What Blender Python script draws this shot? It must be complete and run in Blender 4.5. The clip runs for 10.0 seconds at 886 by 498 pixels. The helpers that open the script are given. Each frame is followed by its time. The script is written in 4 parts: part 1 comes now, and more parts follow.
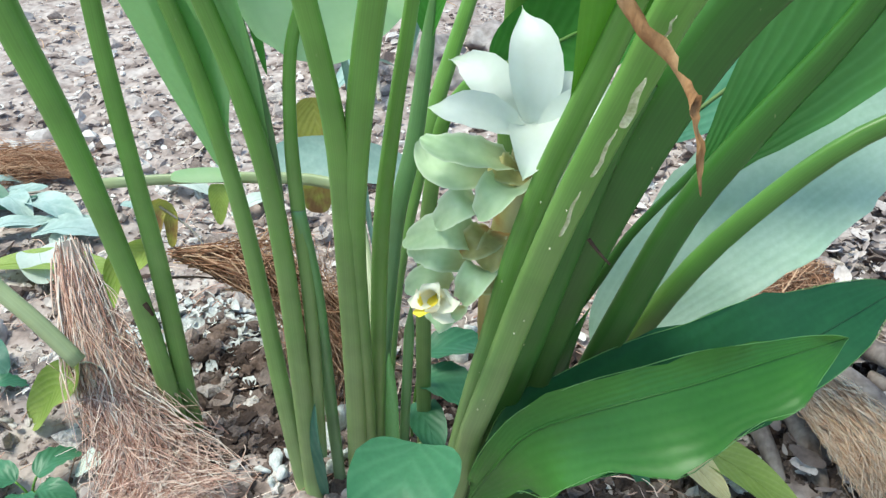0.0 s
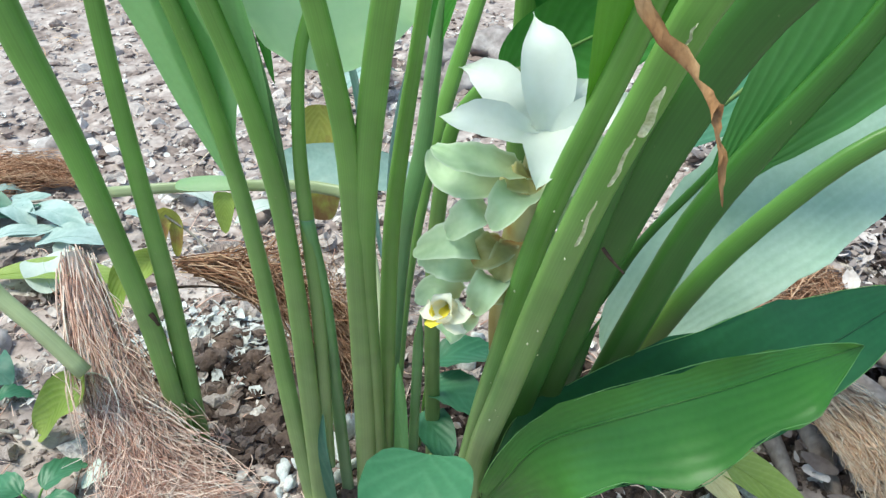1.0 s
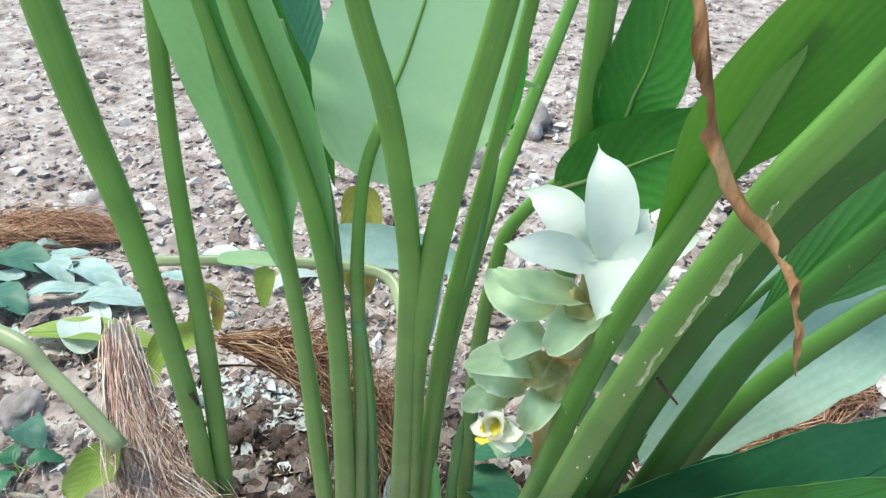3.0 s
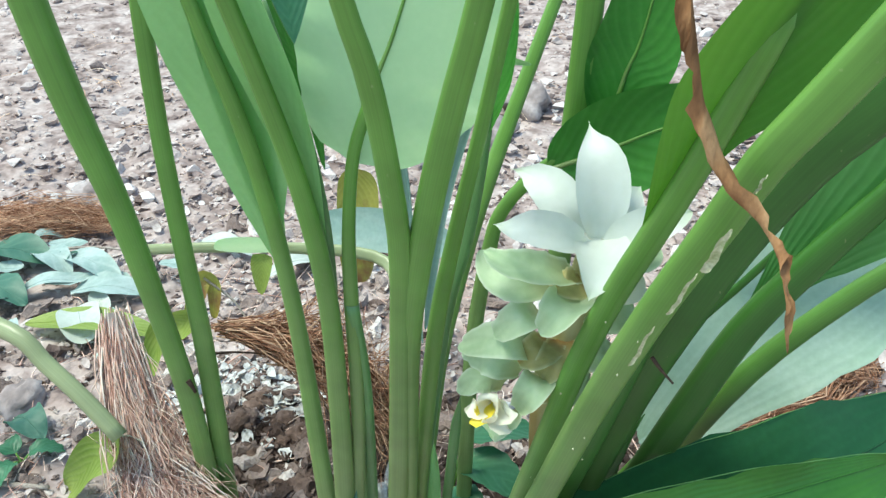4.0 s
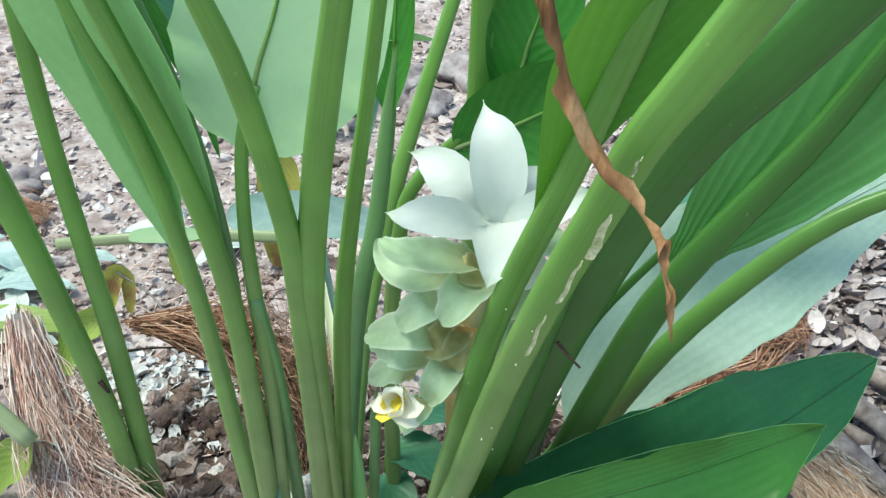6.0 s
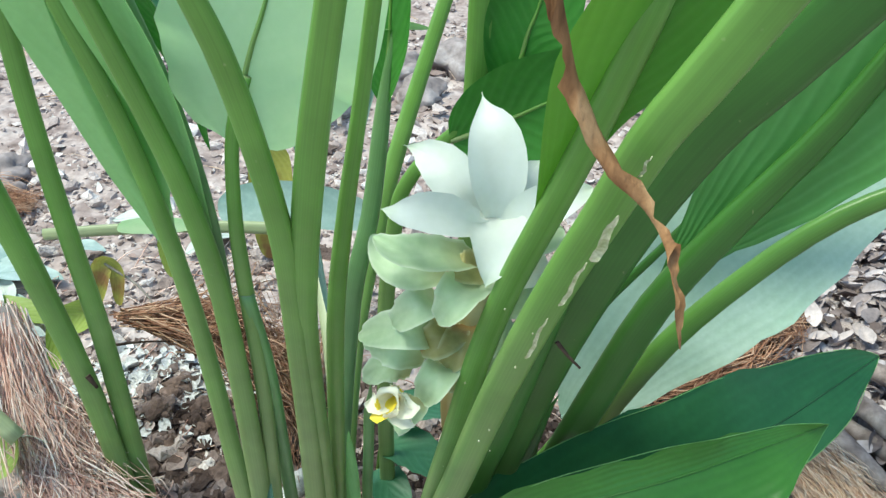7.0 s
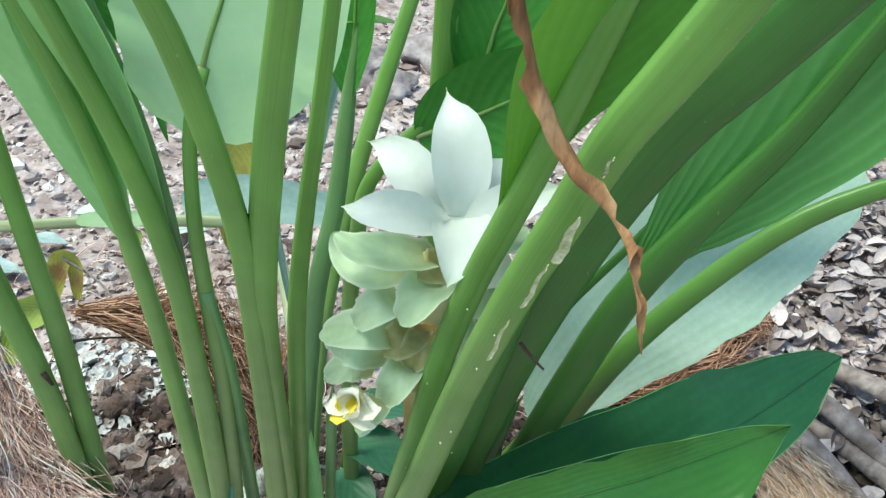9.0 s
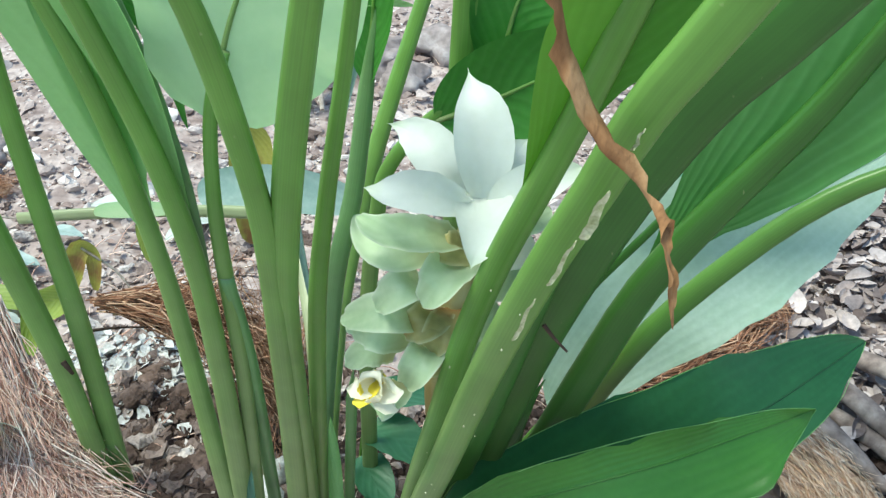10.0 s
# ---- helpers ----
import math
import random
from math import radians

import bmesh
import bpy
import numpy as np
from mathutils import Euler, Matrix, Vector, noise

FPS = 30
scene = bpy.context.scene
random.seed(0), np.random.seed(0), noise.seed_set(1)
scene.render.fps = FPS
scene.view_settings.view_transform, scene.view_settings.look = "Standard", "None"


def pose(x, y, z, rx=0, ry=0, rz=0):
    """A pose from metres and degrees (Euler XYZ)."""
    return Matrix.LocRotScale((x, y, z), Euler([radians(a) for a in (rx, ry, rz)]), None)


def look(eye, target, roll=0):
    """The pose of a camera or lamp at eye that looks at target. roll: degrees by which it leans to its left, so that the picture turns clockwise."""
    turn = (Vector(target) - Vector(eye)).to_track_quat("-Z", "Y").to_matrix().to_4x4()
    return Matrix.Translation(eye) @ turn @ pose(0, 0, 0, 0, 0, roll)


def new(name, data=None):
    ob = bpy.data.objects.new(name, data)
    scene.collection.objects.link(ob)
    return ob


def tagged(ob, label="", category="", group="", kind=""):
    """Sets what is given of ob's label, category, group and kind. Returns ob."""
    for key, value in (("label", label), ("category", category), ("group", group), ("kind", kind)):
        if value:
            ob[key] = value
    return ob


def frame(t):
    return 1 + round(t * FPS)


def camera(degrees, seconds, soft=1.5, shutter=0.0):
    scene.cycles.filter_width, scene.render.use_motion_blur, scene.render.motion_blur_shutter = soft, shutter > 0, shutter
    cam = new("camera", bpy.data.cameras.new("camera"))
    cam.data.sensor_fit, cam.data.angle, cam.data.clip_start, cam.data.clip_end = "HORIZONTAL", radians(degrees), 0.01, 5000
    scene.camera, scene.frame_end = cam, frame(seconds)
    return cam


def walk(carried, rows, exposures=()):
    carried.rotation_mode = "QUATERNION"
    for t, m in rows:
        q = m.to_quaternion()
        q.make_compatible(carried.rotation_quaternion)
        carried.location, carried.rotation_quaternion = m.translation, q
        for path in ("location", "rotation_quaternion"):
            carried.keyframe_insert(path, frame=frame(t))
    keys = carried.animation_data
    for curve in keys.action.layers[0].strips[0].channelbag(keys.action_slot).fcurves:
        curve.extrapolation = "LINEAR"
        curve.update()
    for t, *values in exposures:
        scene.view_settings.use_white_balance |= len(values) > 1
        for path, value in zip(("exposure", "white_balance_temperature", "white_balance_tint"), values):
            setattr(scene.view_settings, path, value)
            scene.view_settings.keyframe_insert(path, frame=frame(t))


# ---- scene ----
EXPO = 1.54
cam = camera(56.4, 10.0, soft=1.4)
PATH = [
    (0, (0.179, 0.094, 0.55), (-0.002, 1.73, -0.586), -1.7),
    (0.5, (0.176, 0.097, 0.549), (0.004, 1.735, -0.586), -1.7),
    (1, (0.173, 0.099, 0.55), (-0.01, 1.74, -0.578), -2.1),
    (1.5, (0.173, 0.103, 0.554), (-0.006, 1.748, -0.569), -1.7),
    (2, (0.165, 0.102, 0.55), (-0.018, 1.76, -0.552), -2.4),
    (2.5, (0.149, 0.118, 0.569), (-0.084, 1.795, -0.495), -1.6),
    (3, (0.15, 0.109, 0.584), (-0.072, 1.809, -0.445), 0.2),
    (4.5, (0.164, 0.118, 0.579), (-0.073, 1.789, -0.494), -1.7),
    (5, (0.174, 0.122, 0.579), (-0.062, 1.798, -0.486), -1.9),
    (5.5, (0.18, 0.127, 0.576), (0.011, 1.801, -0.506), -1.3),
    (6, (0.183, 0.136, 0.577), (0.06, 1.786, -0.546), -1.6),
    (7.5, (0.179, 0.15, 0.572), (0.089, 1.781, -0.582), -0.7),
    (8, (0.186, 0.151, 0.57), (0.123, 1.777, -0.592), -0.5),
    (8.5, (0.191, 0.153, 0.57), (0.159, 1.777, -0.597), 0.1),
    (9, (0.184, 0.155, 0.572), (0.148, 1.783, -0.589), 0.8),
    (9.5, (0.179, 0.152, 0.57), (0.123, 1.779, -0.592), 0.3),
    (10, (0.179, 0.153, 0.566), (0.117, 1.773, -0.604), -0.1),
]
walk(cam, [(t, look(eye, target, roll)) for t, eye, target, roll in PATH],
     exposures=[(0.0, EXPO, 6450, -7), (10.0, EXPO, 6450, -7)])

# ---------------------------------------------------------------- light
world = bpy.data.worlds.new("sky")
scene.world = world
world.use_nodes = True
wn = world.node_tree
sky = wn.nodes.new("ShaderNodeTexSky")
sky.sky_type = "NISHITA"
sky.sun_disc = False
sky.sun_elevation = radians(66)
sky.sun_rotation = radians(-96)
wn.links.new(sky.outputs[0], wn.nodes["Background"].inputs[0])
wn.nodes["Background"].inputs[1].default_value = 0.09

sun = new("sun", bpy.data.lights.new("sun", "SUN"))
sun.data.energy, sun.data.angle, sun.data.color = 1.5, radians(22), (1.0, 0.95, 0.88)
sun.matrix_world = look((-0.75, 0.5, 2.0), (0.15, 0.6, 0.0))


# ---------------------------------------------------------------- materials
def ramp_node(nt, stops):
    n = nt.nodes.new("ShaderNodeValToRGB")
    while len(n.color_ramp.elements) < len(stops):
        n.color_ramp.elements.new(0.5)
    for e, (p, c) in zip(n.color_ramp.elements, stops):
        e.position, e.color = p, (*c, 1)
    return n


def noise_node(nt, coord, scale, detail=6.0, stretch=None):
    n = nt.nodes.new("ShaderNodeTexNoise")
    n.inputs["Scale"].default_value, n.inputs["Detail"].default_value = scale, detail
    if stretch:
        mp = nt.nodes.new("ShaderNodeMapping")
        mp.inputs["Scale"].default_value = stretch
        nt.links.new(coord, mp.inputs["Vector"])
        coord = mp.outputs[0]
    nt.links.new(coord, n.inputs["Vector"])
    return n


def mix_color(nt, kind, fac, a, b):
    n = nt.nodes.new("ShaderNodeMix")
    n.data_type, n.blend_type = "RGBA", kind
    if isinstance(fac, float):
        n.inputs[0].default_value = fac
    else:
        nt.links.new(fac, n.inputs[0])
    for k, v in ((6, a), (7, b)):
        if isinstance(v, tuple):
            n.inputs[k].default_value = (*v, 1)
        else:
            nt.links.new(v, n.inputs[k])
    return n.outputs[2]


def math_node(nt, op, a, b=None):
    n = nt.nodes.new("ShaderNodeMath")
    n.operation = op
    for k, v in ((0, a), (1, b)):
        if v is None:
            continue
        if isinstance(v, (int, float)):
            n.inputs[k].default_value = v
        else:
            nt.links.new(v, n.inputs[k])
    return n.outputs[0]


def start(name, rough, spec=0.3):
    m = bpy.data.materials.new(name)
    m.use_nodes = True
    nt = m.node_tree
    b = nt.nodes["Principled BSDF"]
    b.inputs["Roughness"].default_value = rough
    b.inputs["Specular IOR Level"].default_value = spec
    return m, nt, b


def add_bump(nt, b, height, strength, distance):
    n = nt.nodes.new("ShaderNodeBump")
    n.inputs["Strength"].default_value, n.inputs["Distance"].default_value = strength, distance
    nt.links.new(height, n.inputs["Height"])
    nt.links.new(n.outputs[0], b.inputs["Normal"])
    return n


def add_translucent(m, nt, b, color, share, bump=None):
    """Light that comes through a thin leaf."""
    tr = nt.nodes.new("ShaderNodeBsdfTranslucent")
    if isinstance(color, tuple):
        tr.inputs[0].default_value = (*color, 1)
    else:
        nt.links.new(color, tr.inputs[0])
    if bump:
        nt.links.new(bump.outputs[0], tr.inputs["Normal"])
    mx = nt.nodes.new("ShaderNodeMixShader")
    mx.inputs[0].default_value = share
    nt.links.new(b.outputs[0], mx.inputs[1])
    nt.links.new(tr.outputs[0], mx.inputs[2])
    nt.links.new(mx.outputs[0], nt.nodes["Material Output"].inputs[0])


def grainy(name, stops, scale, rough, bump=0.5, dist=0.002, island=False, stretch=None, spec=0.25, fine=4.0):
    """Soil, fibre, stone, dry leaf: a ramp of colours by noise (or by piece) with grain and relief."""
    m, nt, b = start(name, rough, spec)
    co = nt.nodes.new("ShaderNodeTexCoord").outputs["Object"]
    n1 = noise_node(nt, co, scale, 8, stretch)
    n2 = noise_node(nt, co, scale * fine, 6, stretch)
    r = ramp_node(nt, stops)
    if island:
        g = nt.nodes.new("ShaderNodeNewGeometry")
        w = math_node(nt, "MULTIPLY_ADD", n1.outputs[0], 0.3)
        w.node.inputs[2].default_value = -0.15
        nt.links.new(math_node(nt, "ADD", g.outputs["Random Per Island"], w), r.inputs[0])
    else:
        nt.links.new(n1.outputs[0], r.inputs[0])
    c = mix_color(nt, "OVERLAY", 0.45, r.outputs[0], n2.outputs[0])
    nt.links.new(c, b.inputs["Base Color"])
    add_bump(nt, b, n2.outputs[0], bump, dist)
    return m


def leafy(name, dark, light, vein, share, rough=0.42, veins=60.0, slant=22.0, glow=None, spec=0.4, blotch=None, relief=0.35, foot=None, tip=None, rim=None):
    """A leaf blade with slanting side veins along its own length."""
    m, nt, b = start(name, rough, spec)
    uv = nt.nodes.new("ShaderNodeUVMap").outputs[0]
    co = nt.nodes.new("ShaderNodeTexCoord").outputs["Object"]
    sx = nt.nodes.new("ShaderNodeSeparateXYZ")
    nt.links.new(uv, sx.inputs[0])
    side = math_node(nt, "ABSOLUTE", math_node(nt, "SUBTRACT", sx.outputs[1], 0.5))
    ph = math_node(nt, "SUBTRACT", math_node(nt, "MULTIPLY", sx.outputs[0], veins), math_node(nt, "MULTIPLY", side, slant * 2))
    wob = noise_node(nt, co, 40, 3)
    ph = math_node(nt, "ADD", ph, math_node(nt, "MULTIPLY", wob.outputs[0], 3.0))
    wave = math_node(nt, "SINE", ph)
    w01 = math_node(nt, "MULTIPLY_ADD", wave, 0.5)
    w01.node.inputs[2].default_value = 0.5
    n1 = noise_node(nt, co, 22, 5)
    n2 = noise_node(nt, co, 260, 4)
    r = ramp_node(nt, [(0.3, dark), (0.7, light)])
    nt.links.new(n1.outputs[0], r.inputs[0])
    c = mix_color(nt, "MIX", math_node(nt, "MULTIPLY", math_node(nt, "POWER", w01, 3.0), 0.30), r.outputs[0], vein)
    c = mix_color(nt, "OVERLAY", 0.18, c, n2.outputs[0])
    if blotch:
        n3 = noise_node(nt, co, 34, 7)
        r3 = ramp_node(nt, [(0.56, (0, 0, 0)), (0.68, (1, 1, 1))])
        nt.links.new(n3.outputs[0], r3.inputs[0])
        c = mix_color(nt, "MIX", r3.outputs[0], c, blotch)
    if foot or tip:
        along_u = math_node(nt, "ADD", sx.outputs[0], math_node(nt, "MULTIPLY", math_node(nt, "SUBTRACT", n1.outputs[0], 0.5), 0.35))
    if foot:
        r4 = ramp_node(nt, [(0.08, (0.9, 0.9, 0.9)), (0.36, (0, 0, 0))])
        nt.links.new(along_u, r4.inputs[0])
        c = mix_color(nt, "MIX", r4.outputs[0], c, foot)
    if rim:
        r6 = ramp_node(nt, [(0.38, (0, 0, 0)), (0.5, (0.85, 0.85, 0.85))])
        nt.links.new(side, r6.inputs[0])
        c = mix_color(nt, "MIX", r6.outputs[0], c, rim)
    if tip:
        r5 = ramp_node(nt, [(0.72, (0, 0, 0)), (1.0, (0.6, 0.6, 0.6))])
        nt.links.new(along_u, r5.inputs[0])
        c = mix_color(nt, "MIX", r5.outputs[0], c, tip)
    nt.links.new(c, b.inputs["Base Color"])
    h = math_node(nt, "ADD", math_node(nt, "MULTIPLY", w01, 1.0), math_node(nt, "MULTIPLY", n2.outputs[0], 0.5))
    bp = add_bump(nt, b, h, relief, 0.0006)
    add_translucent(m, nt, b, glow or c, share, bp)
    return m


def stemmy(name, low, high, rough=0.36, share=0.16):
    """A fleshy stalk: smooth and waxy, with soft lengthwise streaks, and a colour that turns from the pale sheath to the green petiole."""
    m, nt, b = start(name, rough, 0.45)
    uv = nt.nodes.new("ShaderNodeUVMap").outputs[0]
    co = nt.nodes.new("ShaderNodeTexCoord").outputs["Object"]
    sx = nt.nodes.new("ShaderNodeSeparateXYZ")
    nt.links.new(uv, sx.inputs[0])
    n0 = noise_node(nt, co, 14, 4)
    f = math_node(nt, "ADD", sx.outputs[0], math_node(nt, "MULTIPLY", math_node(nt, "SUBTRACT", n0.outputs[0], 0.5), 0.5))
    r = ramp_node(nt, [(0.05, low), (0.55, high)])
    nt.links.new(f, r.inputs[0])
    rib = noise_node(nt, uv, 1.0, 3, (1.6, 34.0, 1.0))
    c = mix_color(nt, "OVERLAY", 0.26, r.outputs[0], rib.outputs[0])
    blot = noise_node(nt, co, 30, 3)
    c = mix_color(nt, "OVERLAY", 0.28, c, blot.outputs[0])
    specks = noise_node(nt, co, 300, 2, (1.0, 1.0, 0.5))
    rs = ramp_node(nt, [(0.74, (0, 0, 0)), (0.8, (1, 1, 1))])
    nt.links.new(specks.outputs[0], rs.inputs[0])
    c = mix_color(nt, "MIX", math_node(nt, "MULTIPLY", rs.outputs[0], 0.4), c, (0.4, 0.44, 0.22))
    nt.links.new(c, b.inputs["Base Color"])
    bp = add_bump(nt, b, rib.outputs[0], 0.12, 0.0006)
    add_translucent(m, nt, b, c, share, bp)
    return m


SOIL = grainy("soil", [(0.3, (0.15, 0.11, 0.097)), (0.44, (0.32, 0.25, 0.23)), (0.58, (0.46, 0.38, 0.355)), (0.75, (0.56, 0.485, 0.46))], 22, 0.95, 0.8, 0.004)
CLOD = grainy("clod", [(0.0, (0.13, 0.092, 0.08)), (0.35, (0.29, 0.225, 0.2)), (0.75, (0.47, 0.395, 0.365)), (1.0, (0.66, 0.6, 0.57))], 90, 0.95, 1.0, 0.003, island=True)
# Dark brown earth; its tone also stands in for shade under the clump.
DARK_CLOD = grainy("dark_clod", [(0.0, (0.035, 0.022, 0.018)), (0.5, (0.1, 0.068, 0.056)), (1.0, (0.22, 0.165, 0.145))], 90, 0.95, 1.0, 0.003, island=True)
# Lighter than the near clods: the far ground's sunshine is in the colour.
SUNLIT_CLOD = grainy("sunlit_clod", [(0.0, (0.27, 0.205, 0.185)), (0.4, (0.43, 0.35, 0.325)), (0.8, (0.57, 0.49, 0.465)), (1.0, (0.74, 0.69, 0.665))], 60, 0.95, 0.8, 0.003, island=True)
CHIP = grainy("chip", [(0.0, (0.3, 0.22, 0.195)), (0.45, (0.46, 0.38, 0.35)), (0.85, (0.58, 0.52, 0.49)), (1.0, (0.76, 0.73, 0.7))], 90, 0.85, 0.4, 0.001, island=True)
DRYLEAF = grainy("dry_leaf", [(0.0, (0.12, 0.09, 0.083)), (0.5, (0.32, 0.265, 0.255)), (1.0, (0.57, 0.5, 0.485))], 55, 0.85, 0.5, 0.001, island=True)
FIBRE = grainy("fibre", [(0.0, (0.42, 0.22, 0.17)), (0.4, (0.72, 0.47, 0.385)), (0.8, (0.86, 0.66, 0.57)), (1.0, (0.9, 0.79, 0.71))], 70, 0.9, 0.3, 0.001, island=True)
RUST = grainy("rust_fibre", [(0.0, (0.19, 0.085, 0.048)), (0.5, (0.43, 0.225, 0.135)), (1.0, (0.64, 0.42, 0.28))], 70, 0.9, 0.3, 0.001, island=True)
STRAW = grainy("straw", [(0.0, (0.58, 0.35, 0.21)), (0.5, (0.85, 0.62, 0.45)), (1.0, (0.93, 0.78, 0.63))], 70, 0.85, 0.3, 0.001, island=True)
BARK = grainy("dry_sheath", [(0.3, (0.13, 0.095, 0.08)), (0.5, (0.26, 0.205, 0.18)), (0.72, (0.4, 0.335, 0.3))], 40, 0.8, 0.9, 0.002, stretch=(1, 1, 0.4))
STONE = grainy("stone", [(0.3, (0.2, 0.165, 0.16)), (0.5, (0.32, 0.27, 0.26)), (0.7, (0.44, 0.39, 0.38))], 20, 0.9, 0.8, 0.004)
EARTH = grainy("earth", [(0.3, (0.07, 0.045, 0.036)), (0.5, (0.16, 0.11, 0.09)), (0.7, (0.27, 0.2, 0.175))], 45, 0.95, 1.0, 0.005)
WHITE_STONE = grainy("white_stone", [(0.3, (0.5, 0.46, 0.43)), (0.6, (0.74, 0.71, 0.68))], 40, 0.85, 0.6, 0.002)
WHITE_CHIP = grainy("white_chip", [(0.3, (0.46, 0.45, 0.44)), (0.5, (0.6, 0.6, 0.59)), (0.7, (0.76, 0.76, 0.75))], 120, 0.8, 0.7, 0.0015)
TWIG = grainy("twig", [(0.3, (0.03, 0.02, 0.015)), (0.7, (0.11, 0.07, 0.05))], 120, 0.85, 0.6, 0.001)
GREY_TWIG = grainy("grey_twig", [(0.3, (0.24, 0.2, 0.17)), (0.7, (0.45, 0.4, 0.35))], 120, 0.85, 0.6, 0.001)
SCAR = grainy("scar", [(0.3, (0.36, 0.4, 0.19)), (0.6, (0.56, 0.57, 0.37))], 200, 0.7, 0.5, 0.0006)
DRY_TIP = grainy("dry_tip", [(0.3, (0.12, 0.05, 0.02)), (0.48, (0.33, 0.17, 0.075)), (0.62, (0.46, 0.29, 0.15)), (0.75, (0.6, 0.45, 0.3))], 70, 0.75, 0.9, 0.002, stretch=(1, 1, 0.3))

SHEATH = stemmy("sheath", (0.25, 0.325, 0.13), (0.165, 0.335, 0.064))
SHEATH_GREY = stemmy("sheath_grey", (0.23, 0.3, 0.17), (0.17, 0.32, 0.12))
# Darker green stalks, with the shade inside the fan put into the colour.
SHEATH_SHADED = stemmy("sheath_shaded", (0.06, 0.105, 0.025), (0.058, 0.17, 0.029))
SHEATH_OLIVE = stemmy("sheath_olive", (0.2, 0.215, 0.075), (0.11, 0.245, 0.045))
STALK_PALE = stemmy("stalk_pale", (0.38, 0.41, 0.25), (0.36, 0.41, 0.22))
LEAF_TOP = leafy("leaf_top", (0.016, 0.083, 0.028), (0.03, 0.125, 0.043), (0.035, 0.135, 0.05), 0.14, 0.36, veins=40, slant=26, relief=0.22)
RIB_DARK = leafy("rib_dark", (0.013, 0.065, 0.022), (0.022, 0.09, 0.032), (0.026, 0.1, 0.038), 0.1, 0.4, relief=0.1)
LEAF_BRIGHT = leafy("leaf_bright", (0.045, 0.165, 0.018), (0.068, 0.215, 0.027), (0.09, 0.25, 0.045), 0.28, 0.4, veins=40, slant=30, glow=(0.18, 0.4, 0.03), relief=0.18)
LEAF_LOW = leafy("leaf_low", (0.042, 0.155, 0.022), (0.068, 0.21, 0.034), (0.075, 0.22, 0.045), 0.2, 0.34, veins=14, slant=34, glow=(0.13, 0.34, 0.03), relief=0.25)
LEAF_UNDER = leafy("leaf_under", (0.19, 0.37, 0.14), (0.26, 0.45, 0.19), (0.29, 0.48, 0.22), 0.45, 0.5, glow=(0.4, 0.7, 0.24), relief=0.2)
# Back light on this pale leaf is worked into its base colour too.
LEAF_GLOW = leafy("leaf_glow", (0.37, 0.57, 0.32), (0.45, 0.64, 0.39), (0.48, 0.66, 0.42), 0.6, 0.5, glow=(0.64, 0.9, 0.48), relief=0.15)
LEAF_RIBBED = leafy("leaf_ribbed", (0.05, 0.175, 0.04), (0.08, 0.235, 0.062), (0.17, 0.38, 0.14), 0.3, 0.4, veins=22, slant=34, relief=0.4, glow=(0.18, 0.44, 0.09))
# Blue of the sky's sheen is mixed into this green.
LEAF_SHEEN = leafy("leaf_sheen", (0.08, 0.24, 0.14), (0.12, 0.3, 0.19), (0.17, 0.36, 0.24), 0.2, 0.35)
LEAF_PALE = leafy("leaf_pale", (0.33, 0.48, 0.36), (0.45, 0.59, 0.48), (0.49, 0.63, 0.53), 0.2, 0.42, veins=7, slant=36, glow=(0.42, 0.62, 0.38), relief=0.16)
LEAF_MID = leafy("leaf_mid", (0.045, 0.19, 0.025), (0.07, 0.25, 0.035), (0.1, 0.3, 0.06), 0.3, 0.42)
LEAF_BLUE = leafy("leaf_blue", (0.24, 0.37, 0.33), (0.34, 0.47, 0.43), (0.42, 0.54, 0.5), 0.15, 0.5, veins=24, slant=9, relief=0.1)
LEAF_LITTER = leafy("leaf_litter", (0.28, 0.4, 0.36), (0.48, 0.58, 0.55), (0.54, 0.63, 0.6), 0.15, 0.5, veins=24, slant=9, relief=0.1)
LEAF_LITTER_DARK = leafy("leaf_litter_dark", (0.05, 0.15, 0.1), (0.1, 0.22, 0.15), (0.16, 0.28, 0.2), 0.15, 0.5, veins=24, slant=9, relief=0.1)
LEAF_WHITE = leafy("leaf_white", (0.5, 0.56, 0.5), (0.62, 0.67, 0.6), (0.66, 0.7, 0.64), 0.15, 0.6, veins=24, slant=9, relief=0.1)
LEAF_YELLOW = leafy("leaf_yellow", (0.3, 0.31, 0.06), (0.44, 0.41, 0.09), (0.5, 0.46, 0.14), 0.3, 0.5, blotch=(0.28, 0.15, 0.06))
LEAF_YELLOWGREEN = leafy("leaf_yellowgreen", (0.22, 0.32, 0.05), (0.34, 0.43, 0.1), (0.4, 0.48, 0.16), 0.3, 0.5)
LEAF_OLIVE = leafy("leaf_olive", (0.17, 0.19, 0.06), (0.25, 0.25, 0.09), (0.3, 0.28, 0.13), 0.2, 0.55, blotch=(0.16, 0.1, 0.05))
LEAF_CREAM = leafy("leaf_cream", (0.6, 0.52, 0.25), (0.72, 0.63, 0.32), (0.76, 0.68, 0.4), 0.3, 0.5)
WEED = leafy("weed", (0.045, 0.16, 0.075), (0.075, 0.22, 0.11), (0.12, 0.29, 0.16), 0.22, 0.42, veins=30, slant=16, relief=0.3)
COMA = leafy("coma_bract", (0.66, 0.7, 0.63), (0.78, 0.8, 0.77), (0.75, 0.8, 0.74), 0.3, 0.5, veins=10, slant=6, glow=(0.8, 0.84, 0.76), relief=0.2, tip=(0.55, 0.68, 0.42))
